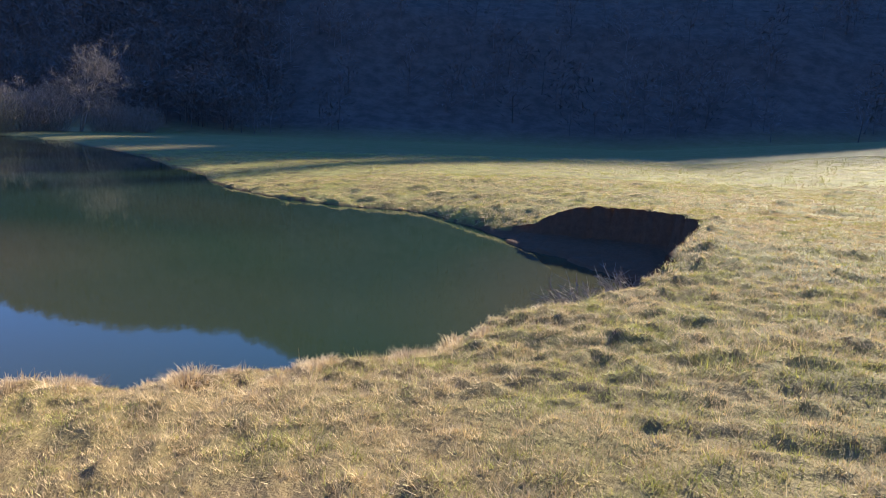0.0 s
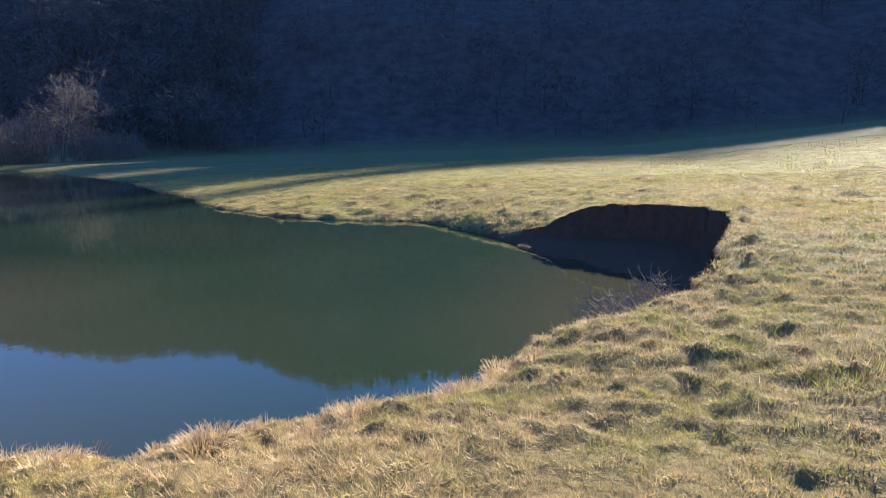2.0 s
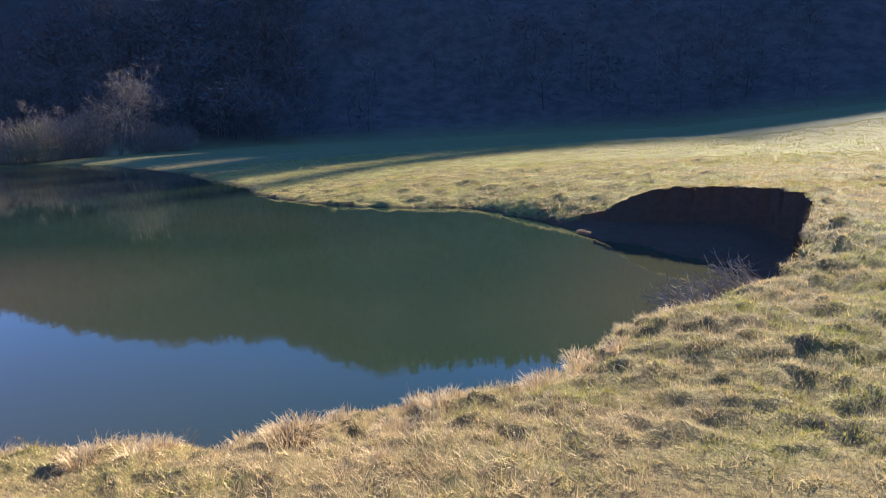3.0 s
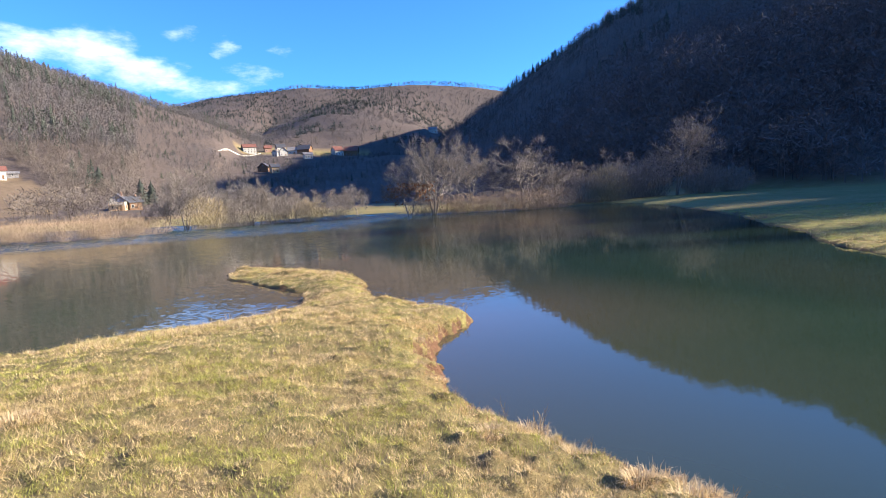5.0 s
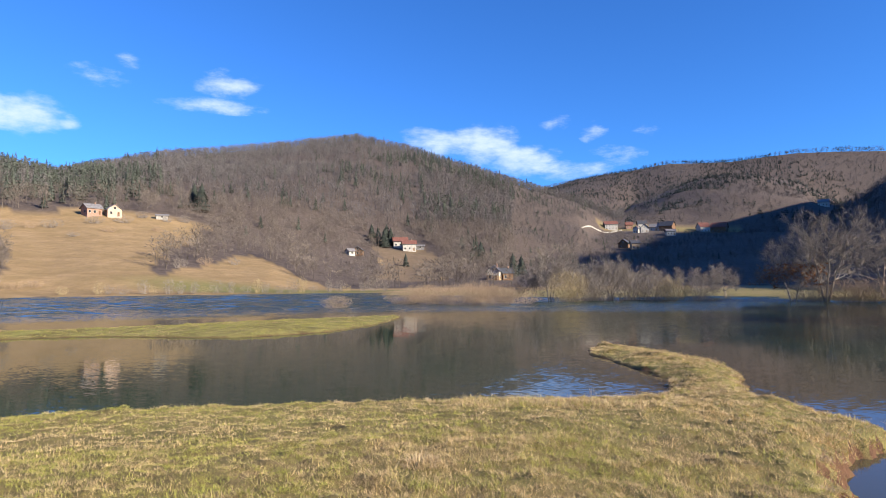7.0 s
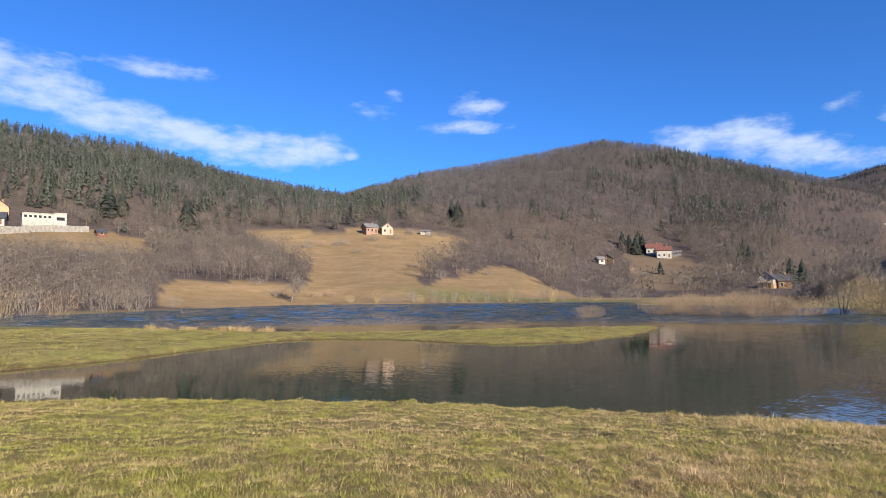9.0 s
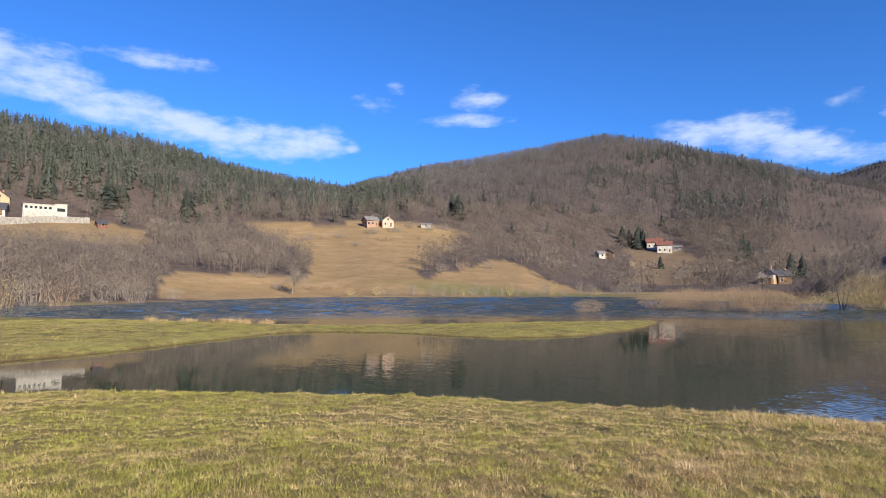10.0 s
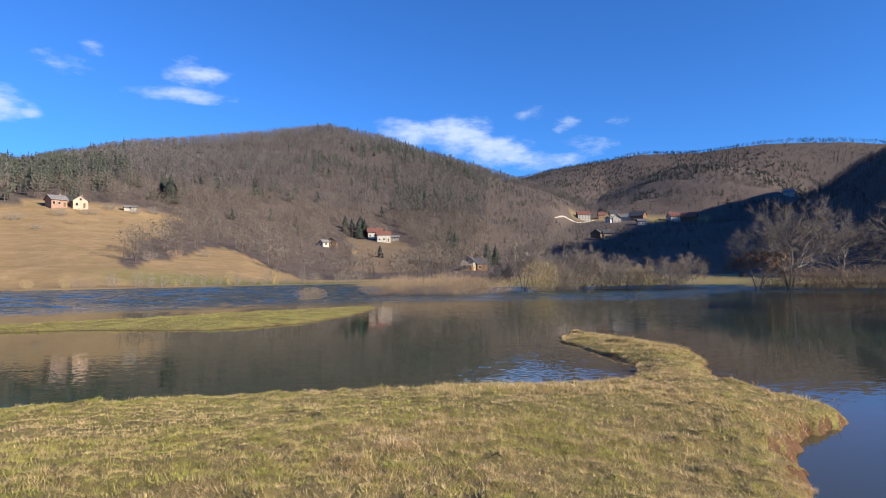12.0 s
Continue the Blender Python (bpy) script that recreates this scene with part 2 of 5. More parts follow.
def hill_chart(az, r):
    """Height of the valley sides on the chart at azimuth az (degrees) and range r."""
    col = lambda v: np.interp(az, AZ, v)
    r1, r2, z2, r3 = col(R1), col(R2), col(Z2), col(R3)
    z3 = r3 * np.tan(np.radians(col(E3))) - CANOPY + 2.3
    z5 = 1450 * np.tan(np.radians(col(E5))) - CANOPY + 2.3
    t1 = np.clip((r - r1) / (r2 - r1), 0, 1)
    t2 = np.clip((r - r2) / (r3 - r2), 0, 1)
    t3 = np.clip((r - r3) / 120, 0, 1)
    t4 = np.clip((r - r3 - 120) / (1330 - r3), 0, 1)
    z = 1.0 + (z2 - 1.0) * t1 ** 1.15 + (z3 - z2) * (0.82 * t2 + 0.18 * np.sin(t2 * np.pi / 2)) - 26 * t3 + (z5 - z3 + 26) * t4
    z = np.where(r < r1, np.clip(1.0 - (r1 - r) * 0.02, 0.4, 1.0), z)
    z = z - np.clip(r - 1450, 0, 1500) * 0.12
    fade = np.clip((r - 200) / 250, 0, 1)
    x, y = -np.sin(np.radians(az)) * r, np.cos(np.radians(az)) * r
    z = z + fade * 16 * (fbm(x / 90, y / 90, 3, 3) - 0.5) * np.clip(1.6 - 1.2 * t2, .3, 1)
    off = np.clip((-33 - az) / 12, 0, 1)      # the valley side ends behind the shaded hill
    z = z * (1 - off) + 0.8 * off
    ef, er = np.interp(az, EAZ, EF), np.interp(az, EAZ, ER)
    ze = er * np.tan(np.radians(np.interp(az, EAZ, EE))) - 5.5 + 2.3
    te = np.clip((r - ef) / (er - ef), 0, 1)
    # behind the ridge the unseen land keeps rising, added to hold the slope in shade
    zz = ze * (1.06 * te - 0.06 * te ** 2) + np.clip(r - er, 0, 350) * (np.tan(np.radians(np.interp(az, EAZ, EE))) - np.interp(az, [-75, -62], [.05, .14])) - np.clip(r - er - 350, 0, 900) * 0.3
    zz = zz + 14 * (fbm(x / 70, y / 70, 3, 11) - 0.5) * np.clip(te * 2, 0, 1) * np.clip(3 - 3 * te, .15, 1)
    # bumps added along the ridge to streak the edge of its shadow
    zz = zz + 6 * (fbm(az * .9, az * 0 + 3.3, 3, 77) - .5) * np.clip(te * 2 - 1, 0, 1)
    ew = np.clip((-8 - az) / 6, 0, 1)
    return np.maximum(z, zz * ew - 60 * (1 - ew)), (zz * ew - 60 * (1 - ew)) > z


def hill_height(az, r):
    """Height of the valley sides at a true range."""
    c = chart_range(az, r)
    z, on_shaded = hill_chart(az, c)
    return EYE + (z - EYE) * r / np.maximum(c, 1e-6), on_shaded


# bank collapse beside the water: a steep bare scar cut into the field
SCAR = [(14.3, 1.7), (13.4, 0.6), (13.0, -0.4), (12.5, -1.4), (12.0, -2.3), (11.6, -2.8), (10.6, -3.1), (9.4, -2.9), (8.3, -2.55), (7.2, -2.2), (6.2, -1.6), (5.6, -0.9),
        (6.1, -0.3), (8.0, -0.6), (10.0, -0.5), (12.3, 1.5)]


def hummocks(x, y, cell=0.36, seed=0):
    """Grassy lumps trodden up by grazing: jittered, uneven bumps."""
    out = np.zeros(np.shape(x))
    ci, cj = np.floor(x / cell).astype(int), np.floor(y / cell).astype(int)
    for di in (-1, 0, 1):
        for dj in (-1, 0, 1):
            i, j = ci + di, cj + dj
            h1, h2, h3, h4 = (_perm[(i * 7 + k * 31 + seed) & 255, (j * 13 + k * 57 + seed) & 255] for k in range(4))
            dx, dy = x - (i + h1) * cell, y - (j + h2) * cell
            rad = (0.05 + 0.09 * h3) * cell / .36
            out = np.maximum(out, np.clip(h4 - 0.25, 0, 1) * 0.095 * cell / .36 * np.exp(-(dx * dx + dy * dy) / (rad * rad)))
    return out


def ground_height(x, y, fine=True):
    x, y = np.asarray(x, float), np.asarray(y, float)
    shape = x.shape
    x, y = x.ravel(), y.ravel()
    r, az = np.hypot(x, y), np.degrees(np.arctan2(-x, y))
    d = np.full(x.shape, 60.0)
    near = r < 210
    d[near] = shore_distance(x[near], y[near])
    d = d + np.where(r < 60, (fbm(x * 2.2, y * 2.2, 3, 2) - 0.5) * 0.40 + (fbm(x * 7, y * 7, 2, 14) - 0.5) * 0.22, (fbm(x * .3, y * .3, 3, 2) - 0.5) * 3)
    w = np.stack([1 / ((x - b[0]) ** 2 + (y - b[1]) ** 2 + .3) ** 1.5 for b in BANKS])
    w /= w.sum(0)
    hb, wd, sl = (np.tensordot([b[k] for b in BANKS], w, 1) for k in (2, 3, 4))
    land = hb * (1 - np.exp(-np.clip(d, 0, 99) / wd)) + sl * np.minimum(np.clip(d, 0, 99), 6.0)
    land = land + 0.11 * np.clip(-y - 8, 0, 60) * np.clip((x + 10) / 20, 0, 1)
    if fine:
        k = np.clip(d / 0.6, 0, 1) * np.clip(60 / (r + 1), 0, 1)
        rough = np.clip((x + 1) / 5, 0.45, 0.6) + .35 * np.exp(-np.clip(d, 0, 9) / .7)
        land = land + k * rough * (0.11 * (fbm(x * 2.6, y * 2.6, 3, 7) - 0.5) + 0.07 * (fbm(x * 8.0, y * 8.0, 2, 8) - 0.5) + 0.08 * np.clip(fbm(x * 5.5, y * 5.5, 2, 9) - 0.55, 0, 1) * 2 + .12 * (fbm(x * .5, y * .5, 2, 4) - .5))
        near2 = (r < 45) & (d > 0.1)
        lump = np.zeros_like(land)
        xn, yn = x[near2], y[near2]
        lump[near2] = hummocks(xn, yn) + .8 * hummocks(xn, yn, .16, 40) + .95 * hummocks(xn, yn, .85, 90) * np.clip((np.hypot(xn, yn) - 8) / 8, 0, 1)
        land = land + lump * np.clip(rough, .5, 1)
    pit = (r < 20) & (x > 5)
    if pit.any():
        cut = np.zeros(x.shape, bool)
        wob = 0.25 * (fbm(x * 1.7, y * 1.7, 3, 61) - .5)
        cut[pit] = in_loop((x + wob)[pit], (y + wob)[pit], SCAR)
        land = np.where(cut, np.minimum(land, 0.03 + 0.16 * np.clip(d, 0, 3) + .06 * (fbm(x * 4, y * 4, 2, 62) - .4)), land)
    hz = np.zeros(x.shape)
    off = r > 74
    if off.any():
        hz[off] = hill_height(az[off], r[off])[0]
    b = np.clip((r - 75) / 60, 0, 1) * np.clip(d / 25, 0, 1)
    z = np.where(d > 0, land * (1 - b) + np.maximum(hz, land * .5) * b, np.maximum(-1.2, d * 0.35 - 0.02))
    return z.reshape(shape)


# ---------------- materials ----------------
def material(name, rough=0.8, spec=0.3):
    m = bpy.data.materials.new(name)
    m.use_nodes = True
    t = m.node_tree
    b = t.nodes["Principled BSDF"]
    b.inputs["Roughness"].default_value = rough
    b.inputs["Specular IOR Level"].default_value = spec
    return m, t, b


def bump(t, b, height, strength, distance):
    n = nd(t, "ShaderNodeBump")
    n.inputs["Strength"].default_value, n.inputs["Distance"].default_value = strength, distance
    t.links.new(height, n.inputs["Height"])
    t.links.new(n.outputs[0], b.inputs["Normal"])


def attr(t, name):
    return nd(t, "ShaderNodeAttribute", attribute_name=name).outputs["Fac"]


def speckled(name, a, b_, scale, rough=0.85, relief=0.02, spec=0.25, per_piece=False, per_tree=False):
    """Two colours mixed by coarse and fine noise, or piece by piece, with a fine relief."""
    m, t, b = material(name, rough, spec)
    pos = nd(t, "ShaderNodeNewGeometry")
    coarse = noise_fac(t, pos.outputs["Position"], scale, 5.0, 0.6, 0.35, 0.65)
    fine = noise_fac(t, pos.outputs["Position"], scale * 9, 3.0)
    f = mathn(t, "MULTIPLY_ADD", fine, 0.5, mathn(t, "MULTIPLY_ADD", coarse, 0.75, -0.2), clamp=True)
    if per_piece:
        f = mathn(t, "MULTIPLY_ADD", f, 0.45, mathn(t, "MULTIPLY", pos.outputs["Random Per Island"], 0.6), clamp=True)
    if per_tree:
        f = mathn(t, "MULTIPLY_ADD", f, 0.5, mathn(t, "MULTIPLY", attr(t, "tuft"), 0.5), clamp=True)
    t.links.new(mix_rgb(t, f, a, b_), b.inputs["Base Color"])
    if relief:
        bump(t, b, fine, 0.6, relief)
    return m


def ground_material():
    m, t, b = material("ground_cover", 0.95, 0.15)
    g = nd(t, "ShaderNodeNewGeometry")
    pos = g.outputs["Position"]
    big = noise_fac(t, pos, 0.16, 3.0, 0.6, 0.36, 0.62)
    mid = noise_fac(t, pos, 1.6, 5.0, 0.65, 0.34, 0.66)
    fine = noise_fac(t, pos, 22.0, 4.0, 0.7)
    hay = mix_rgb(t, fine, (0.075, 0.052, 0.026), (0.30, 0.21, 0.10))
    turf = mix_rgb(t, fine, (0.06, 0.065, 0.018), (0.19, 0.17, 0.05))
    near = mix_rgb(t, mathn(t, "MULTIPLY_ADD", mid, 0.4, mathn(t, "MULTIPLY", big, 0.25), clamp=True), hay, turf)
    farhay = mix_rgb(t, noise_fac(t, pos, 0.09, 6.0, 0.65, 0.3, 0.7), (0.35, 0.235, 0.122), (0.26, 0.178, 0.085))
    farhay = mix_rgb(t, mathn(t, "MULTIPLY", noise_fac(t, pos, 0.3, 6.0, 0.75, 0.42, 0.7), 0.55), farhay, (0.19, 0.125, 0.06))
    band = nd(t, "ShaderNodeMapping")
    band.inputs["Scale"].default_value = (0.03, 0.03, 0.9)
    t.links.new(pos, band.inputs[0])
    farhay = mix_rgb(t, mathn(t, "MULTIPLY", noise_fac(t, band.outputs[0], 1.0, 5.0, 0.6, 0.42, 0.68), 0.35), farhay, (0.21, 0.135, 0.062))
    lush = mix_rgb(t, fine, (0.085, 0.10, 0.032), (0.20, 0.205, 0.06))
    patch = mathn(t, "MULTIPLY", attr(t, "lush"), mathn(t, "MULTIPLY_ADD", noise_fac(t, pos, 0.9, 5.0, 0.7, 0.3, 0.7), 0.5, 0.5))
    far = mix_rgb(t, patch, farhay, lush)
    sward = mix_rgb(t, noise_fac(t, pos, 1.1, 6.0, 0.7, 0.34, 0.66), (0.13, 0.105, 0.036), (0.29, 0.245, 0.08))
    sward = mix_rgb(t, mathn(t, "MULTIPLY", noise_fac(t, pos, 5.0, 4.0, 0.7, 0.5, 0.75), 0.5), sward, (0.15, 0.12, 0.04))
    sward = mix_rgb(t, mathn(t, "MULTIPLY", noise_fac(t, pos, 0.35, 4.0, 0.6, 0.45, 0.7), 0.4), sward, (0.26, 0.27, 0.07))
    far = mix_rgb(t, attr(t, "meadow"), far, sward)
    tufts = noise_fac(t, pos, 1.3, 5.0, 0.75, 0.5, 0.72)
    far = mix_rgb(t, mathn(t, "MULTIPLY", tufts, 0.45), far, (0.16, 0.105, 0.05))
    grass = mix_rgb(t, attr(t, "far"), near, far)
    litter = mix_rgb(t, noise_fac(t, pos, 0.35, 6.0, 0.7, 0.3, 0.7), (0.068, 0.052, 0.044), (0.13, 0.098, 0.08))
    cover = mix_rgb(t, attr(t, "litter"), grass, litter)
    soil = mix_rgb(t, noise_fac(t, pos, 9.0, 5.0, 0.7), (0.055, 0.03, 0.018), (0.17, 0.088, 0.05))
    nz = nd(t, "ShaderNodeSeparateXYZ")
    t.links.new(g.outputs["True Normal"], nz.inputs[0])
    steep = nd(t, "ShaderNodeMapRange", interpolation_type="SMOOTHSTEP")
    t.links.new(nz.outputs[2], steep.inputs[0])
    steep.inputs[1].default_value, steep.inputs[2].default_value = 0.84, 0.62
    bare = mathn(t, "MULTIPLY", steep.outputs[0], attr(t, "bank"))
    bare = mathn(t, "MAXIMUM", bare, attr(t, "mud"))
    t.links.new(mix_rgb(t, bare, cover, soil), b.inputs["Base Color"])
    bump(t, b, mathn(t, "ADD", fine, mathn(t, "MULTIPLY", mid, 0.6)), 0.8, 0.03)
    return m


def water_material():
    m, t, b = material("flood_water", 0.03, 0.5)
    b.inputs["IOR"].default_value = 1.333
    g = nd(t, "ShaderNodeNewGeometry")
    pos = g.outputs["Position"]
    deep = mix_rgb(t, noise_fac(t, pos, 0.12, 3.0, 0.5, 0.3, 0.7), (0.017, 0.033, 0.019), (0.024, 0.042, 0.024))
    t.links.new(mix_rgb(t, attr(t, "shallow"), deep, (0.085, 0.064, 0.040)), b.inputs["Base Color"])
    mp = nd(t, "ShaderNodeMapping")
    mp.inputs["Scale"].default_value = (1.0, 2.0, 1.0)
    mp.inputs["Rotation"].default_value = (0, 0, 0.35)
    t.links.new(pos, mp.inputs[0])
    total = None
    for scale, gain in ((9.0, 1.0), (2.2, 0.5)):
        n = nd(t, "ShaderNodeTexNoise")
        n.inputs["Scale"].default_value, n.inputs["Detail"].default_value = scale, 2.0
        t.links.new(mp.outputs[0], n.inputs["Vector"])
        c = nd(t, "ShaderNodeVectorMath", operation="SUBTRACT")
        t.links.new(n.outputs["Color"], c.inputs[0])
        c.inputs[1].default_value = (0.5, 0.5, 0.5)
        k = nd(t, "ShaderNodeVectorMath", operation="MULTIPLY")
        t.links.new(c.outputs[0], k.inputs[0])
        k.inputs[1].default_value = (gain * 0.6, gain, 0.0)
        if total is None:
            total = k.outputs[0]
        else:
            a = nd(t, "ShaderNodeVectorMath", operation="ADD")
            t.links.new(total, a.inputs[0])
            t.links.new(k.outputs[0], a.inputs[1])
            total = a.outputs[0]
    sc = nd(t, "ShaderNodeVectorMath", operation="SCALE")
    t.links.new(total, sc.inputs[0])
    t.links.new(mathn(t, "ADD", attr(t, "ripple"), 0.012), sc.inputs["Scale"])
    up = nd(t, "ShaderNodeVectorMath", operation="ADD")
    t.links.new(sc.outputs[0], up.inputs[0])
    t.links.new(g.outputs["Normal"], up.inputs[1])
    nn = nd(t, "ShaderNodeVectorMath", operation="NORMALIZE")
    t.links.new(up.outputs[0], nn.inputs[0])
    t.links.new(nn.outputs[0], b.inputs["Normal"])
    return m


GROUND = ground_material()
WATER = water_material()
BARK = speckled("bare_twigs", (0.145, 0.12, 0.10), (0.33, 0.28, 0.235), 2.0, 0.9, 0.0, 0.15, True)
# far bark is greyed in its base colour to stand in for haze
BARK_FAR = speckled("bare_wood", (0.060, 0.053, 0.051), (0.205, 0.180, 0.168), 0.06, 0.9, 0.0, 0.1, True, True)
BARK_NEAR = speckled("scrub_wood", (0.085, 0.070, 0.060), (0.245, 0.200, 0.165), 0.08, 0.9, 0.0, 0.1, True, True)
RED_TWIGS = speckled("willow_twigs", (0.22, 0.15, 0.10), (0.42, 0.305, 0.20), 1.2, 0.85, 0.0, 0.2, True)
YELLOW_TWIGS = speckled("yellow_twigs", (0.25, 0.19, 0.10), (0.42, 0.325, 0.185), 1.2, 0.85, 0.0, 0.2, True)
RUST_LEAF = speckled("withered_leaves", (0.20, 0.085, 0.04), (0.33, 0.16, 0.075), 2.0, 0.85, 0.0, 0.2, True)
# distant firs: dark bluish needle colour stands in for the blue of haze
HAZE_NEEDLES = speckled("haze_dark_needles", (0.020, 0.028, 0.028), (0.058, 0.070, 0.062), 0.08, 0.8, 0.0, 0.2, True, True)
# conifer green, made paler and greyer for the haze over the ridge
NEEDLES = speckled("conifer_needles", (0.036, 0.043, 0.036), (0.112, 0.120, 0.088), 0.08, 0.8, 0.0, 0.2, True, True)
PLASTER = speckled("plaster", (0.36, 0.33, 0.29), (0.52, 0.485, 0.43), 0.8, 0.9, 0.004)
OCHRE = speckled("ochre_plaster", (0.40, 0.26, 0.15), (0.53, 0.37, 0.23), 0.8, 0.9, 0.004)
PEACH = speckled("peach_plaster", (0.46, 0.32, 0.24), (0.58, 0.42, 0.32), 0.8, 0.9, 0.004)
RAW_BRICK = speckled("raw_brick", (0.27, 0.155, 0.11), (0.40, 0.26, 0.19), 2.5, 0.9, 0.01)
TIMBER = speckled("timber", (0.11, 0.06, 0.035), (0.26, 0.15, 0.08), 1.5, 0.8, 0.008)
RED_TILE = speckled("red_tile", (0.14, 0.055, 0.042), (0.25, 0.11, 0.08), 1.2, 0.8, 0.02)
GREY_TILE = speckled("grey_tile", (0.13, 0.12, 0.12), (0.27, 0.25, 0.24), 1.2, 0.75, 0.02)
DARK_TILE = speckled("dark_tile", (0.045, 0.045, 0.05), (0.10, 0.10, 0.11), 1.2, 0.6, 0.02)
STONE = speckled("pale_stone", (0.30, 0.275, 0.235), (0.50, 0.46, 0.40), 0.9, 0.9, 0.05)


def pane_material():
    m, t, b = material("window_glass", 0.08, 0.6)
    b.inputs["Base Color"].default_value = (0.03, 0.035, 0.04, 1)
    return m


PANE = pane_material()


def blade_material(name, hay_a, hay_b, green_a, green_b, greenness=0.0):
    m, t, b = material(name, 0.7, 0.3)
    g = nd(t, "ShaderNodeNewGeometry")
    pos, rnd = g.outputs["Position"], g.outputs["Random Per Island"]
    big = noise_fac(t, pos, 0.22, 3.0, 0.6, 0.36, 0.64)
    mid = noise_fac(t, pos, 2.2, 5.0, 0.65, 0.36, 0.64)
    tuft = noise_fac(t, pos, 11.0, 3.0, 0.6, 0.34, 0.66)
    own = attr(t, "tuft")
    lean = mathn(t, "MULTIPLY_ADD", mid, 0.45, mathn(t, "MULTIPLY_ADD", big, 0.3, mathn(t, "MULTIPLY", tuft, 0.2)))
    px = nd(t, "ShaderNodeSeparateXYZ")
    t.links.new(pos, px.inputs[0])
    # greener from x = 3 towards x = -7
    left_green = nd(t, "ShaderNodeMapRange")
    t.links.new(px.outputs[0], left_green.inputs[0])
    left_green.inputs[1].default_value, left_green.inputs[2].default_value, left_green.inputs[4].default_value = 3.0, -7.0, 0.30
    lush = nd(t, "ShaderNodeMapRange")
    t.links.new(px.outputs[0], lush.inputs[0])
    lush.inputs[1].default_value, lush.inputs[2].default_value, lush.inputs[4].default_value = 14.0, 28.0, 0.4
    lean = mathn(t, "ADD", mathn(t, "ADD", lean, left_green.outputs[0]), lush.outputs[0])
    mixed = mathn(t, "MULTIPLY_ADD", rnd, 0.35, mathn(t, "MULTIPLY", own, 0.45))
    pick = nd(t, "ShaderNodeMapRange")
    t.links.new(mathn(t, "ADD", mixed, mathn(t, "MULTIPLY_ADD", lean, 0.95, greenness)), pick.inputs[0])
    pick.inputs[1].default_value, pick.inputs[2].default_value = 0.94, 1.17
    shade = mathn(t, "FRACT", mathn(t, "MULTIPLY", rnd, 37.0))
    clump = mathn(t, "MULTIPLY_ADD", noise_fac(t, pos, 6.0, 3.0, 0.6, 0.36, 0.64), 0.3, mathn(t, "MULTIPLY", mathn(t, "FRACT", mathn(t, "MULTIPLY", own, 13.0)), 0.35))
    shade = mathn(t, "MULTIPLY_ADD", shade, 0.35, clump)
    t.links.new(mix_rgb(t, pick.outputs[0], mix_rgb(t, shade, hay_a, hay_b), mix_rgb(t, shade, green_a, green_b)), b.inputs["Base Color"])
    tr = nd(t, "ShaderNodeBsdfTranslucent")
    t.links.new(b.inputs["Base Color"].links[0].from_socket, tr.inputs[0])
    mx = nd(t, "ShaderNodeMixShader")
    mx.inputs[0].default_value = 0.3
    t.links.new(b.outputs[0], mx.inputs[1])
    t.links.new(tr.outputs[0], mx.inputs[2])
    t.links.new(mx.outputs[0], t.nodes["Material Output"].inputs[0])
    return m


BLADES = blade_material("meadow_grass", (0.17, 0.105, 0.045), (0.95, 0.71, 0.37), (0.14, 0.14, 0.028), (0.58, 0.54, 0.12))
DRY_GRASS = blade_material("dry_grass", (0.34, 0.22, 0.11), (0.82, 0.64, 0.38), (0.26, 0.20, 0.06), (0.50, 0.42, 0.16), -0.25)


# ---------------- ground and water ----------------
def mesh_object(name, verts, faces, mat, smooth=False):
    """One mesh from arrays of vertices and faces (all triangles or all quads)."""
    verts, faces = np.asarray(verts, np.float32), np.asarray(faces, np.int32)
    me = bpy.data.meshes.new(name)
    k = faces.shape[1]
    me.vertices.add(len(verts))
    me.vertices.foreach_set("co", verts.ravel())
    me.loops.add(faces.size)
    me.loops.foreach_set("vertex_index", faces.ravel())
    me.polygons.add(len(faces))
    me.polygons.foreach_set("loop_start", np.arange(0, faces.size, k, dtype=np.int32))
    me.polygons.foreach_set("use_smooth", np.full(len(faces), smooth))
    me.update(calc_edges=True)
    me.materials.append(mat)
    return new(name, me)


def set_attr(ob, name, values):
    a = ob.data.attributes.new(name, "FLOAT", "POINT")
    a.data.foreach_set("value", np.asarray(values, np.float32))


# open pastures among the woods, in plan
PASTURE = [(-205, 176), (-190, 194), (-171, 210), (-150, 226), (-127, 230), (-117, 204), (-114, 182), (-110, 163), (-101, 153), (-80, 150), (-60, 146), (-46, 140), (-67, 135), (-94, 124),
           (-117, 111), (-112, 74), (-144, 95), (-150, 105), (-143, 116), (-135, 124), (-131, 132), (-143, 148), (-165, 163), (-186, 166)]
HEADLAND = [(-98, 152), (-97, 174), (-94, 200), (-62, 174), (-40, 165), (-38, 140), (-86, 140)]
UPPER_FIELD = [(-192, 70), (-215, 84), (-226, 104), (-226, 122), (-208, 130), (-190, 122), (-182, 98)]
HOUSE_FIELD = [(-70, 272), (-46, 284), (-33, 250), (-30, 207), (-53, 205), (-58, 244)]
VALLEY_FIELD = [(56, 480), (100, 470), (162, 478), (168, 498), (100, 505), (60, 500)]
VALLEY_FLOOR = [(-30, 140), (60, 130), (70, 100), (40, 60), (10, 80), (-20, 105)]
LOOPS = (PASTURE, HEADLAND, UPPER_FIELD, HOUSE_FIELD, VALLEY_FIELD, VALLEY_FLOOR)


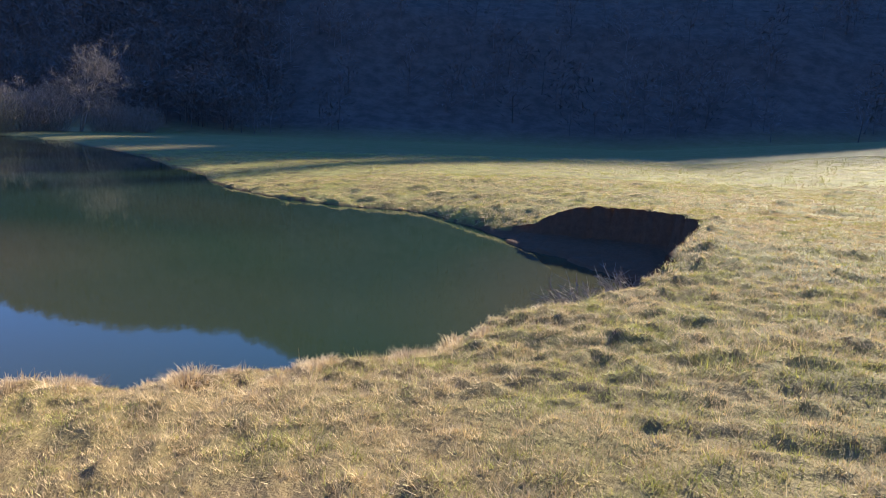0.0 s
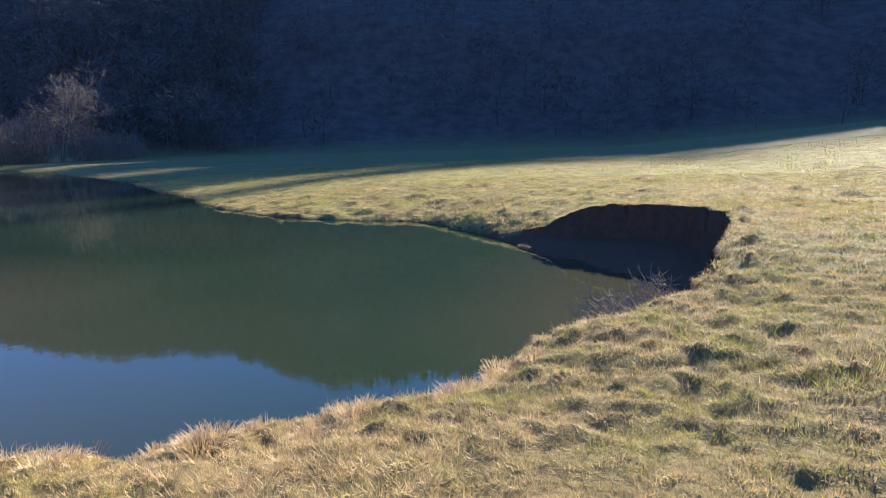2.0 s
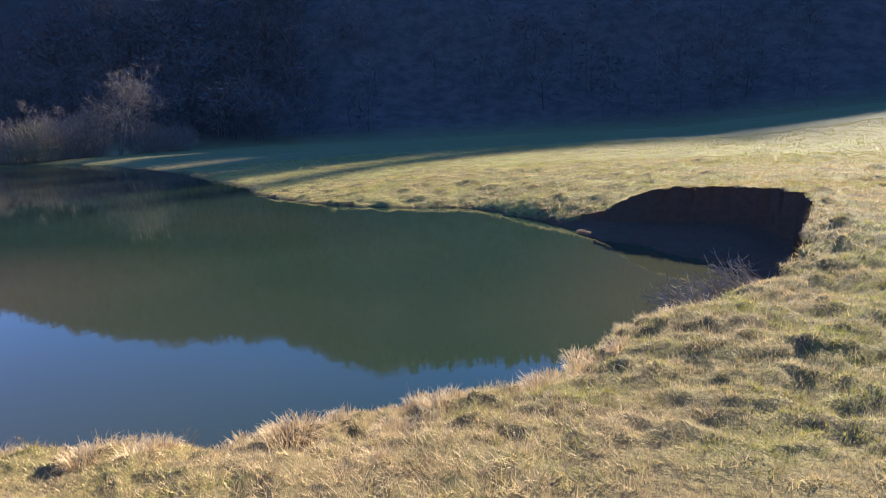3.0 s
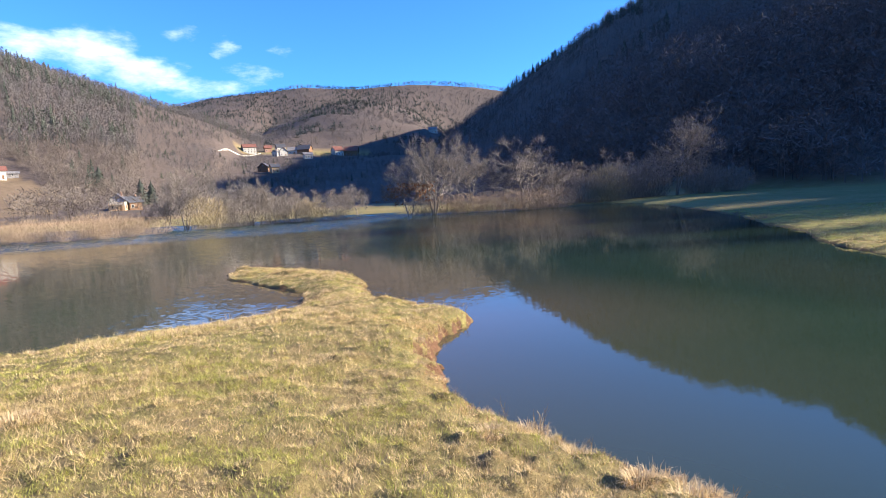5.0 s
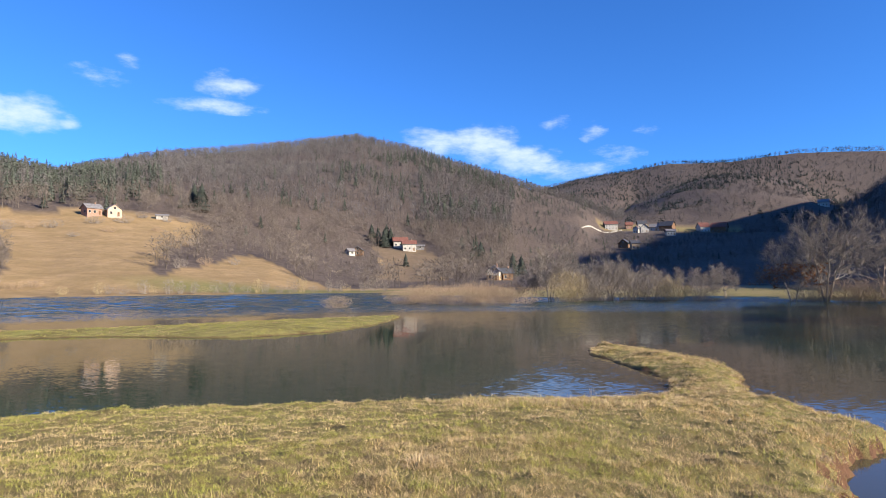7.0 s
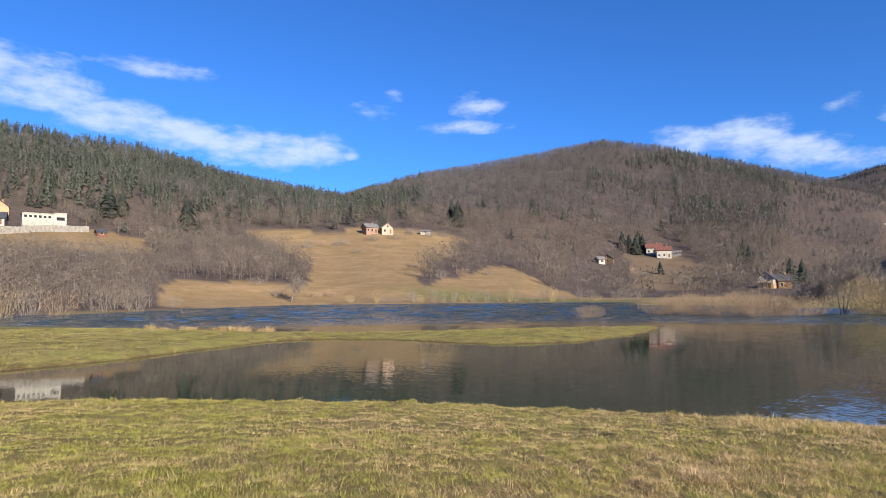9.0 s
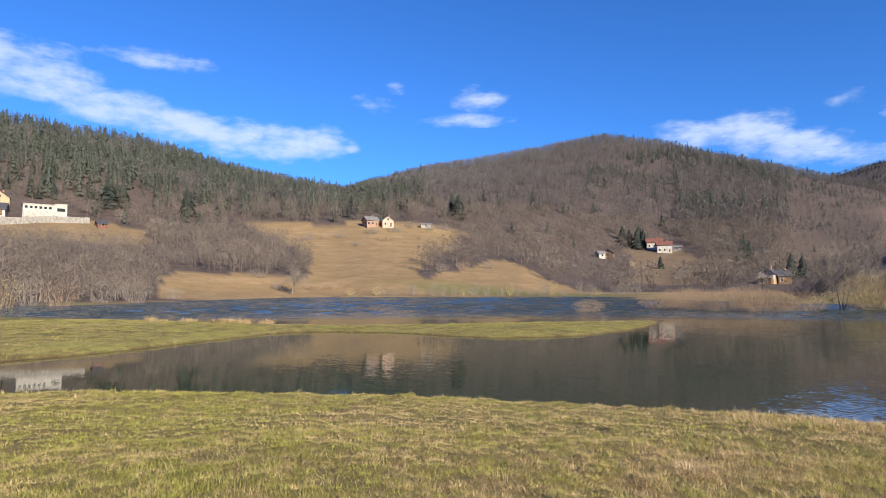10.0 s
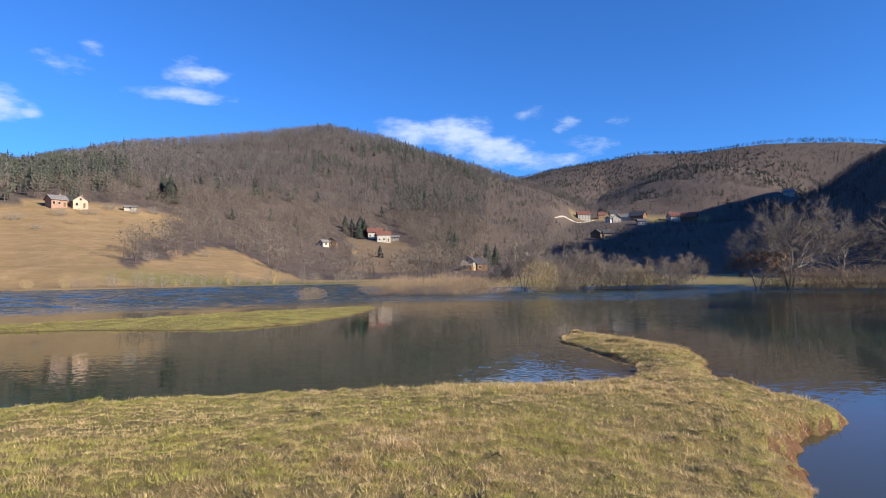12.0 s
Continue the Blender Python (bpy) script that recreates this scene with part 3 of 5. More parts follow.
def open_land(x, y):
    """Whether a chart point lies on open land."""
    x, y = np.asarray(x, float), np.asarray(y, float)
    wx, wy = x + 9 * (fbm(x / 14, y / 14, 3, 21) - .5), y + 9 * (fbm(x / 14, y / 14, 3, 22) - .5)
    out = np.zeros(x.shape, bool)
    for loop in LOOPS:
        out |= in_loop(wx, wy, loop)
    return out


def build_ground():
    azs = np.radians(np.concatenate([np.arange(-168, -132, 0.9), np.arange(-132, 80, 0.45), np.arange(80, 192, 3.0)]))
    rings = np.concatenate([[0.0001], np.geomspace(0.8, 3, 24)[:-1], np.geomspace(3, 40, 236)[:-1], np.geomspace(40, 160, 62)[:-1], np.geomspace(160, 4500, 95)])
    rr, aa = np.meshgrid(rings, azs, indexing="ij")
    x, y = -np.sin(aa) * rr, np.cos(aa) * rr
    z = ground_height(x, y)
    nr, na = rr.shape
    idx = np.arange(nr * na).reshape(nr, na)
    a, b = idx[:-1], idx[1:]
    faces = np.stack([a, np.roll(a, -1, 1), np.roll(b, -1, 1), b], -1).reshape(-1, 4)
    ob = mesh_object("ground", np.stack([x, y, z], -1).reshape(-1, 3), faces, GROUND, True)
    xf, yf, rf = x.ravel(), y.ravel(), rr.ravel()
    azf = np.degrees(aa.ravel())
    azf = np.where(azf > 180, azf - 360, azf)
    wood = np.zeros(len(xf))
    out = rf > 60
    hz, on_e = hill_height(azf, rf)
    xc, yc = to_chart(xf, yf)
    rc = np.hypot(xc, yc)
    feet = np.where(on_e, np.interp(azf, EAZ, EF), np.interp(azf, AZ, R1) - 22)
    wood[out] = (np.clip((rc - feet) / 12, 0, 1) * ~open_land(xc, yc))[out]
    wood = np.maximum(wood, .6 * in_loop(xc, yc, HOUSE_FIELD))
    set_attr(ob, "litter", wood)
    set_attr(ob, "far", np.clip((rf - 6) / 8, 0, 1))
    # green patches; the last term also darkens the meadow where the hill's shade lies
    lush = np.clip(1.2 - np.hypot((xf + 82) / 26, (yf - 150) / 11), 0, 1) + np.clip(1.5 - np.hypot((xf + 48) / 32, (yf - 146) / 9), 0, 1) \
        + .65 * np.clip(2.2 - np.hypot((xf - 28) / 50, (yf - 95) / 22), 0, 1) + .6 * in_loop(xc, yc, VALLEY_FIELD) + np.clip(1.5 - np.hypot((xf + 105) / 14, (yf - 42) / 14), 0, 1) \
        + .9 * np.clip((xf - 25) / 20, 0, 1) * (yf < 60)
    set_attr(ob, "meadow", np.clip((66 - rf) / 8, 0, 1) * (1 - np.clip((xf - 30) / 12, 0, 1)))
    set_attr(ob, "lush", np.clip(lush, 0, 1))
    set_attr(ob, "bank", np.clip(70 - rf, 0, 10) / 10)
    d = np.full(len(xf), 9.0)
    k = rf < 60
    d[k] = shore_distance(xf[k], yf[k])
    set_attr(ob, "mud", np.clip(1 - z.ravel() / 0.05, 0, 1) * (rf < 60) + in_loop(xf, yf, SCAR))
    return tagged(ob, "rough tan and green winter meadow with wooded hillsides", "ground", kind="structure")


def wind_waves(x, y, strength):
    """Short wind waves: a few crossing trains of real relief, with gusts."""
    rs = np.random.RandomState(17)
    z = np.zeros_like(x)
    for _ in range(9):
        a, lam, ph = rs.uniform(.9, 2.5), rs.uniform(.85, 1.7), rs.uniform(0, 6.28)
        z += .085 * lam / 6.283 * np.sin((x * math.cos(a) + y * math.sin(a)) * 6.283 / lam + ph + 3 * fbm(x / 9, y / 9, 2, 90))
    return z * strength


def build_water():
    azs = np.radians(np.concatenate([np.arange(-60, 80, 0.95), np.arange(80, 300, 3.0)]))
    rings = np.concatenate([[0.5], np.geomspace(2, 40, 60)[:-1], np.arange(40, 178, 0.42), np.geomspace(178, 260, 8)])
    rr, aa = np.meshgrid(rings, azs, indexing="ij")
    x, y = (-np.sin(aa) * rr).ravel(), (np.cos(aa) * rr).ravel()
    nr, na = rr.shape
    idx = np.arange(nr * na).reshape(nr, na)
    a, b = idx[:-1], idx[1:]
    faces = np.stack([a, np.roll(a, -1, 1), np.roll(b, -1, 1), b], -1).reshape(-1, 4)
    d = -shore_distance(x, y)
    r = np.hypot(x, y)
    sheltered = np.clip((x - 8) / 10, 0, 1) * np.clip((80 - y) / 30, 0, 1)
    bay = np.clip(1.6 - np.hypot((x + 3) / 10, (y - 15.5) / 5.4), 0, 1) * .07
    streaks = .75 + .5 * fbm(x / 14, y / 5, 3, 81)
    open_water = np.clip((r - 44) / 18, 0, 1) * (1 - .9 * sheltered)
    gust = open_water + .06 * np.clip(1.4 - np.hypot((x - 10) / 15, (y - 36) / 11), 0, 1)
    z = wind_waves(x, y, open_water * streaks * np.clip(d / 4, 0, 1))
    ob = mesh_object("water", np.stack([x, y, z], -1), faces, WATER, True)
    near_cape = np.clip(1.6 - np.hypot((x - 6) / 7, (y - 15) / 9), 0, 1) + .5 * np.clip(1.3 - np.hypot((x - 8.5) / 3.5, (y + 1) / 2.2), 0, 1) + .6 * np.clip(1.5 - np.hypot((x + 22) / 8, (y - 8) / 8), 0, 1)
    set_attr(ob, "shallow", np.clip(near_cape, 0, 1) * np.clip(1.0 - d / 6, 0, 1))
    set_attr(ob, "ripple", np.maximum(gust * streaks * 3.2, bay))
    return tagged(ob, "murky green flood water with faint wind ripples", "water", kind="structure")


build_ground()
build_water()


# ---------------- woods on the hillsides ----------------
def sliver(p, q, w, side):
    """A thin triangle from p (width w) to the point q."""
    return [p - side * w / 2, p + side * w / 2, q]


def bare_tree_tris(rs, limbs=5, twigs=34, spread=0.30, fat=1.0, low=.16):
    """A leafless tree of height 1: trunk and limbs under a dense rounded crown of fine upswept twigs."""
    lean = np.array([rs.uniform(-.06, .06), rs.uniform(-.06, .06), 1.0])
    tris = [sliver(np.array([0., 0, -.04]), lean * .85, .035 * fat, np.array([math.cos(a), math.sin(a), 0])) for a in (0.0, 1.6)]
    lop = rs.uniform(-.05, .05, 2)
    for _ in range(limbs):
        h, a = rs.uniform(.2, .6), rs.uniform(0, 6.283)
        out = np.array([math.cos(a), math.sin(a), 0])
        p = lean * h
        q = p + out * spread * rs.uniform(.5, .9) + np.array([0, 0, rs.uniform(.15, .35)])
        tris.append(sliver(p, q, .02 * fat, np.cross(out, (0, 0, 1)) + np.array([0, 0, rs.uniform(-.5, .5)])))
    for _ in range(twigs):
        h = low + (1 - low) * rs.beta(1.5, 1.25)
        u = (h - low) / (1 - low)
        w = spread * math.sqrt(max(.03, 1 - (2 * u - .85) ** 2 / 1.4)) * math.sqrt(rs.uniform(.05, 1))
        a = rs.uniform(0, 6.283)
        out = np.array([math.cos(a), math.sin(a), 0])
        b = out * w * .8 + lean * h * .93 + np.array([lop[0], lop[1], 0]) * u
        d = out * rs.uniform(.2, 1.1) + np.array([0, 0, rs.uniform(.2, .9)]) + rs.normal(size=3) * .4
        d /= np.linalg.norm(d)
        sd = np.cross(d, rs.normal(size=3))
        tris.append(sliver(b, b + d * rs.uniform(.09, .17), .034 * fat, sd / (np.linalg.norm(sd) + 1e-6)))
    return np.array(tris)


def conifer_tris(rs, tiers=6, bough=7, width=0.17, bare=0.12):
    """A conifer of height 1: drooping boughs in tiers round a stem."""
    tris = []
    for a in (0.3, 1.6):
        tris.append(sliver(np.array([0., 0, -.03]), np.array([0., 0, .9]), .03, np.array([math.cos(a), math.sin(a), 0])))
    for k in range(tiers):
        u = k / (tiers - 1)
        h, w = bare + (1 - bare) * u * .86, width * (1 - u) ** .8 + .03
        off = rs.uniform(0, 6.28)
        for i in range(bough):
            a = off + 6.283 * (i + rs.uniform(-.3, .3)) / bough
            o = np.array([math.cos(a), math.sin(a), 0])
            s = np.array([-math.sin(a), math.cos(a), 0])
            ww = w * rs.uniform(.75, 1.2)
            top = np.array([0, 0, h + .17 * (1 - .4 * u)])
            tris.append([top, o * ww + s * ww * .34 + np.array([0, 0, h + rs.uniform(-.03, .01)]), o * ww - s * ww * .34 + np.array([0, 0, h + rs.uniform(-.03, .01)])])
    return np.array(tris)


def pine_tris(rs):
    """A pine: a long bare stem under a broken, lumpy crown."""
    tris = [sliver(np.array([0., 0, -.03]), np.array([0., 0, .95]), .028, np.array([math.cos(a), math.sin(a), 0])) for a in (0.2, 1.8)]
    for _ in range(60):
        h = rs.uniform(.36, 1.0)
        w = .19 * math.sqrt(max(.05, 1 - ((h - .62) / .42) ** 2))
        a = rs.uniform(0, 6.28)
        c = np.array([math.cos(a) * w * rs.uniform(.2, 1), math.sin(a) * w * rs.uniform(.2, 1), h])
        p = rs.normal(size=(3, 3)) * (.042, .042, .028)
        tris.append(c + p)
    return np.array(tris)


def plant(name, protos, x, y, z, height, width, mat, label, seed):
    """Many plants in one mesh: each takes one of the forms, its own turn and size."""
    rs = np.random.RandomState(seed)
    pick = rs.randint(0, len(protos), len(x))
    vs, hue = [], []
    for k, tri in enumerate(protos):
        i = np.nonzero(pick == k)[0]
        if not len(i):
            continue
        a = rs.uniform(0, 6.283, len(i))
        hue.append(np.repeat(rs.rand(len(i)), tri.size // 3))
        c, s = np.cos(a)[:, None, None], np.sin(a)[:, None, None]
        t = tri[None]
        w, h = width[i][:, None, None], height[i][:, None, None]
        px, py = t[..., 0], t[..., 1]
        vs.append(np.stack([(px * c - py * s) * w + x[i][:, None, None], (px * s + py * c) * w + y[i][:, None, None], t[..., 2] * h + z[i][:, None, None]], -1).reshape(-1, 3))
    v = np.concatenate(vs)
    ob = mesh_object(name, v, np.arange(len(v)).reshape(-1, 3), mat)
    set_attr(ob, "tuft", np.concatenate(hue))
    return tagged(ob, label, "woods", kind="stuff")


def build_woods():
    rs = np.random.RandomState(11)
    bare = [bare_tree_tris(rs, 4, 30, .33, 1.1) for _ in range(9)]
    thin = [bare_tree_tris(rs, 3, 24, .36, 1.0) for _ in range(8)]
    bare_near = [bare_tree_tris(rs, 6, 74, .36, .62, .1) for _ in range(9)]
    firs = [conifer_tris(rs, 8, 7, .16, .06) for _ in range(7)]
    firs_far = [conifer_tris(rs, 4, 4, .2, .05) for _ in range(5)]
    pines = [pine_tris(rs) for _ in range(6)]

    def scatter(n, a0, a1, r0, r1):
        az = rs.uniform(a0, a1, n)
        r = np.sqrt(rs.uniform(r0 ** 2, r1 ** 2, n))
        x, y = -np.sin(np.radians(az)) * r, np.cos(np.radians(az)) * r
        return az, r, x, y

    def onto_land(az, r):
        """True places and heights of chart places."""
        k = r * stretch(az, r)
        x, y = -np.sin(np.radians(az)) * k, np.cos(np.radians(az)) * k
        return x, y, ground_height(x, y, False)

    # sunny valley side
    az, r, x, y = (np.concatenate(q) for q in zip(scatter(31000, -25, 84, 130, 800), scatter(1500, 40, 84, 112, 250), scatter(2500, -13, 10, 215, 520)))
    r3 = np.interp(az, AZ, R3)
    keep = (r > np.interp(az, AZ, R1) - 22) & (r < np.where(az < -9, 500, r3 + 30)) & ~open_land(x, y)
    _, on_e = hill_chart(az, r)
    keep &= ~on_e & (shore_distance(x, y) > 4)
    for hx, hy, hr in HOUSE_CLEAR:
        keep &= np.hypot(x - hx, y - hy) > hr
        keep &= np.hypot(x - hx * .95, y - hy * .95) > hr * .9
    # thinner below the farmsteads
    keep &= ~((az < 20) & (r < 270) & (rs.rand(len(r)) < .3))
    az, r = az[keep], r[keep]
    x, y, z = onto_land(az, r)
    z, zw = EYE + (z - EYE) / stretch(az, r), z
    e = np.degrees(np.arctan2(z, r))
    n1 = fbm(x / 60, y / 60, 3, 31)
    pine = (az > 33) & (z > 36) & (n1 - .22 * rs.rand(len(x)) + .25 * np.clip((az - 33) / 10, 0, 1) + .1 * np.clip((z - 60) / 60, 0, 1) > .57)
    pine |= (az < 18) & (e > 6.0) & (n1 * .6 + rs.rand(len(x)) * .4 > .76 - .10 * np.clip((18 - az) / 14, 0, 1) - .07 * np.clip((e - 8) / 4, 0, 1))
    pine &= rs.rand(len(x)) < np.where(e > 9.0, .78, .5)
    fir = ~pine & (r > 250) & (rs.rand(len(x)) < np.where(n1 > .56, .10, .025))
    mixed = rs.rand(len(x)) * .6 + .4 * fbm(x / 40, y / 40, 2, 33)
    leafless = ~pine & ~fir
    far = r > 330
    for m, protos, nm, hlo, hhi, wf, mat, lab in (
            (leafless & far, bare, "bare_woodland", 8, 13, .95, BARK_FAR, "grey-brown leafless broadleaf woodland on the hillside"),
            (leafless & ~far, bare_near, "bare_woodland", 5.5, 11, 1.05, BARK_NEAR, "leafless broadleaf trees at the foot of the hill"),
            (pine & (mixed < .5), pines, "pine_woodland", 9, 15, .95, NEEDLES, "dark green pine woodland along the ridge"),
            (pine & (mixed >= .5), firs, "spruce_woodland", 9, 17, .9, NEEDLES, "dark green spruces among the pines on the ridge"),
            (fir, firs, "scattered_firs", 6, 11, 1.15, NEEDLES, "dark green firs scattered in the woodland")):
        i = np.nonzero(m)[0]
        h = rs.uniform(hlo, hhi, len(i)) * np.where((az[i] < 1) & (r[i] < 520), .5, 1.0) * np.where((az[i] > 54) & (r[i] < 215), .62, 1.0) * np.where((az[i] > 38) & (az[i] <= 57) & (r[i] < 260), .78, 1.0)
        plant(nm, protos, x[i], y[i], zw[i], h, h * wf, mat, lab, 5)

    # distant ridges at the valley head
    az, r, x, y = scatter(13000, -36, 4, 480, 1480)
    _, on_e = hill_chart(az, r)
    keep = ~on_e & ~open_land(x, y) & ((az < -9) | (r > 900))
    for hx, hy, hr in HOUSE_CLEAR:
        keep &= np.hypot(x - hx, y - hy) > hr
        keep &= np.hypot(x - hx * .95, y - hy * .95) > hr * .9
    az, r = az[keep], r[keep]
    x, y, z = onto_land(az, r)
    # mostly firs beyond 980: their bluish dark sets the back ridge off like haze
    dark = fbm(x / 130, y / 130, 3, 41) > np.where(r > 980, .44, np.where((r < 640) & (r > 520) & (az < -12), .40, .6))
    for m, protos, nm, lo, hi, wf, mat, lab in ((~dark, bare, "distant_bare_woodland", 6, 9, 1.8, BARK_FAR, "brown leafless woods on the distant hills"),
                                                (dark, firs_far, "distant_fir_woodland", 6, 10, 1.7, HAZE_NEEDLES, "fir woods on the distant hills, coloured dark and bluish in place of haze")):
        i = np.nonzero(m)[0]
        h = rs.uniform(lo, hi, len(i))
        plant(nm, protos, x[i], y[i], z[i], h, h * wf, mat, lab, 6)

    # hill against the sun
    az, r, x, y = (np.concatenate(q) for q in zip(scatter(9500, -64, -11, 80, 590), scatter(5000, -150, -64, 80, 590), scatter(1600, -62, -30, 90, 240)))
    _, on_e = hill_chart(az, r)
    keep = on_e & (r > np.interp(az, EAZ, EF) + 4) & (r < np.interp(az, EAZ, ER) + 45)
    az, r = az[keep], r[keep]
    x, y, z = onto_land(az, r)
    dark = (fbm(x / 70, y / 70, 3, 51) * .7 + rs.rand(len(x)) * .3 > .66) & (r > 240)
    # extra tall firs out of view, added to throw shadow streaks over the meadow
    dark |= (az > -111.3) & (az < -105) & (r > 200) & (fbm(az * 1.1, r / 60, 2, 52) + .25 * rs.rand(len(x)) > .72)
    for m, protos, nm, lo, hi, wf, mat, lab, tall in ((~dark & (r < 230), bare_near, "shaded_bare_woodland", 5, 9, 1.15, BARK_FAR, "leafless trees at the foot of the shaded hill", 1.0),
                                                      (~dark & (r >= 230), thin, "shaded_bare_woodland", 6, 10, 1.1, BARK_FAR, "leafless woods on the shaded hill", 1.0),
                                                (dark, firs, "shaded_fir_woodland", 7, 12, .95, NEEDLES, "firs on the shaded hill, with taller unseen ones added to cast shadow streaks", 1.6)):
        i = np.nonzero(m)[0]
        h = rs.uniform(lo, hi, len(i)) * np.where((az[i] > -111.3) & (az[i] < -105) & (r[i] > 200), tall, 1.0)
        plant(nm, protos, x[i], y[i], z[i], h, h * wf, mat, lab, 7)


# cleared ground round buildings: x, y, radius
HOUSE_CLEAR = [(-162, 206, 11), (-156, 210, 11), (-60, 285, 9), (-53, 279, 12), (-72, 247, 7), (-9, 208, 8), (-246, 99, 15), (-227, 104, 17), (-232, 92, 15), (-212, 117, 6), (-143, 219, 6),
               (40, 425, 12), (47, 440, 12), (67, 489, 18), (60, 474, 13), (79, 437, 10), (85, 447, 12), (98, 474, 14), (106, 470, 16), (90, 492, 14), (95, 411, 12), (137, 487, 18), (149, 488, 18),
               (59, 350, 11), (268, 581, 18), (254, 588, 16), (-222, 100, 14), (-217, 110, 10)]
build_woods()


# ---------------- single trees and shrubs ----------------
def part(name, verts, tris, mat, parent, label=""):
    ob = mesh_object(name, verts, tris, mat)
    ob.parent = parent
    if label:
        tagged(ob, label)
    return ob


def tube(p, q, r0, r1, sides=4):
    """A tapered limb from p to q."""
    p, q = np.asarray(p, float), np.asarray(q, float)
    d = (q - p) / (np.linalg.norm(q - p) + 1e-9)
    u = np.cross(d, (0.31, 0.77, 0.55))
    u /= np.linalg.norm(u)
    v = np.cross(d, u)
    a = np.arange(sides) * 6.2832 / sides
    ring = np.cos(a)[:, None] * u + np.sin(a)[:, None] * v
    lo, hi = p + ring * r0, q + ring * r1
    out = []
    for i in range(sides):
        j = (i + 1) % sides
        out += [[lo[i], lo[j], hi[j]], [lo[i], hi[j], hi[i]]]
    return out


def grow(rs, p, d, length, radius, depth, tris, rise, width):
    """Limbs that fork, bend and thin out into twigs."""
    steps = 3 if depth > 1 else 2
    for k in range(steps):
        q = p + d * length / steps
        tris += tube(p, q, radius * (1 - .22 * k), radius * (1 - .22 * (k + 1)), 5 if radius > .06 else 3)
        if depth > 0 and k > 0:
            for _ in range(2 if depth > 2 else 3):
                e = d + rs.normal(size=3) * width + np.array([0, 0, rise])
                grow(rs, q, e / np.linalg.norm(e), length * rs.uniform(.5, .72), radius * .55, depth - 1, tris, rise, width)
        p = q
        d = d + rs.normal(size=3) * .16 + np.array([0, 0, rise * .3])
        d = d / np.linalg.norm(d)
    if depth == 0:
        for _ in range(14):
            e = d + rs.normal(size=3) * .8
            e = e / np.linalg.norm(e) * length * rs.uniform(.5, 1.0)
            s = np.cross(e, rs.normal(size=3))
            tris.append(sliver(p - d * length * rs.uniform(0, .6), p + e, max(radius * .9, .013), s / (np.linalg.norm(s) + 1e-9)))


def bare_tree(name, x, y, height, seed, label, stems=1, width=.55, mat=None, spread=1.0, leaves=0, sink=0.15):
    """A leafless waterside tree: trunk with limbs, and a crown of twigs."""
    rs = np.random.RandomState(seed)
    x, y, k = afield(x, y)
    height *= k
    z = max(float(ground_height(np.array([x]), np.array([y]), False)[0]), -0.1) - sink
    root = tagged(new(name), label, "tree")
    root.location = (x, y, z)
    trunk, crown = [], []
    for s in range(stems):
        a = rs.uniform(0, 6.28)
        lean = np.array([math.cos(a), math.sin(a), 0]) * (.28 if stems > 1 else .06)
        d = np.array([0, 0, 1.0]) + lean
        d /= np.linalg.norm(d)
        p, hgt = lean * .4, height * rs.uniform(.8, 1.0)
        r0 = height * .017 / stems ** .3
        n = 5
        for k in range(n):
            q = p + d * hgt * .62 / n
            trunk += tube(p, q, r0 * (1 - .15 * k), r0 * (1 - .15 * (k + 1)), 7)
            if k >= 1:
                for _ in range(3):
                    a = rs.uniform(0, 6.28)
                    e = np.array([math.cos(a) * spread, math.sin(a) * spread, rs.uniform(.35, 1.0)])
                    grow(rs, q, e / np.linalg.norm(e), hgt * rs.uniform(.2, .31) * (1.25 - .12 * k), r0 * .38, 2, crown, .16, width)
            d = d + rs.normal(size=3) * .07
            d /= np.linalg.norm(d)
            p = q
        grow(rs, p, d, hgt * .24, r0 * .4, 2, crown, .2, width)
    t = np.array(trunk)
    part("trunk", t.reshape(-1, 3), np.arange(len(t) * 3).reshape(-1, 3), mat or BARK, root)
    c = np.array(crown)
    part("crown", c.reshape(-1, 3), np.arange(len(c) * 3).reshape(-1, 3), mat or BARK, root)
    if leaves:
        low = c[c[:, :, 2].mean(1) < height * .62]
        pick = low[rs.randint(0, len(low), leaves)].mean(1)
        lv = pick[:, None, :] + rs.normal(size=(leaves, 3, 3)) * .09
        part("withered_leaves", lv.reshape(-1, 3), np.arange(leaves * 3).reshape(-1, 3), RUST_LEAF, root, "rust-brown withered leaves")
    return root


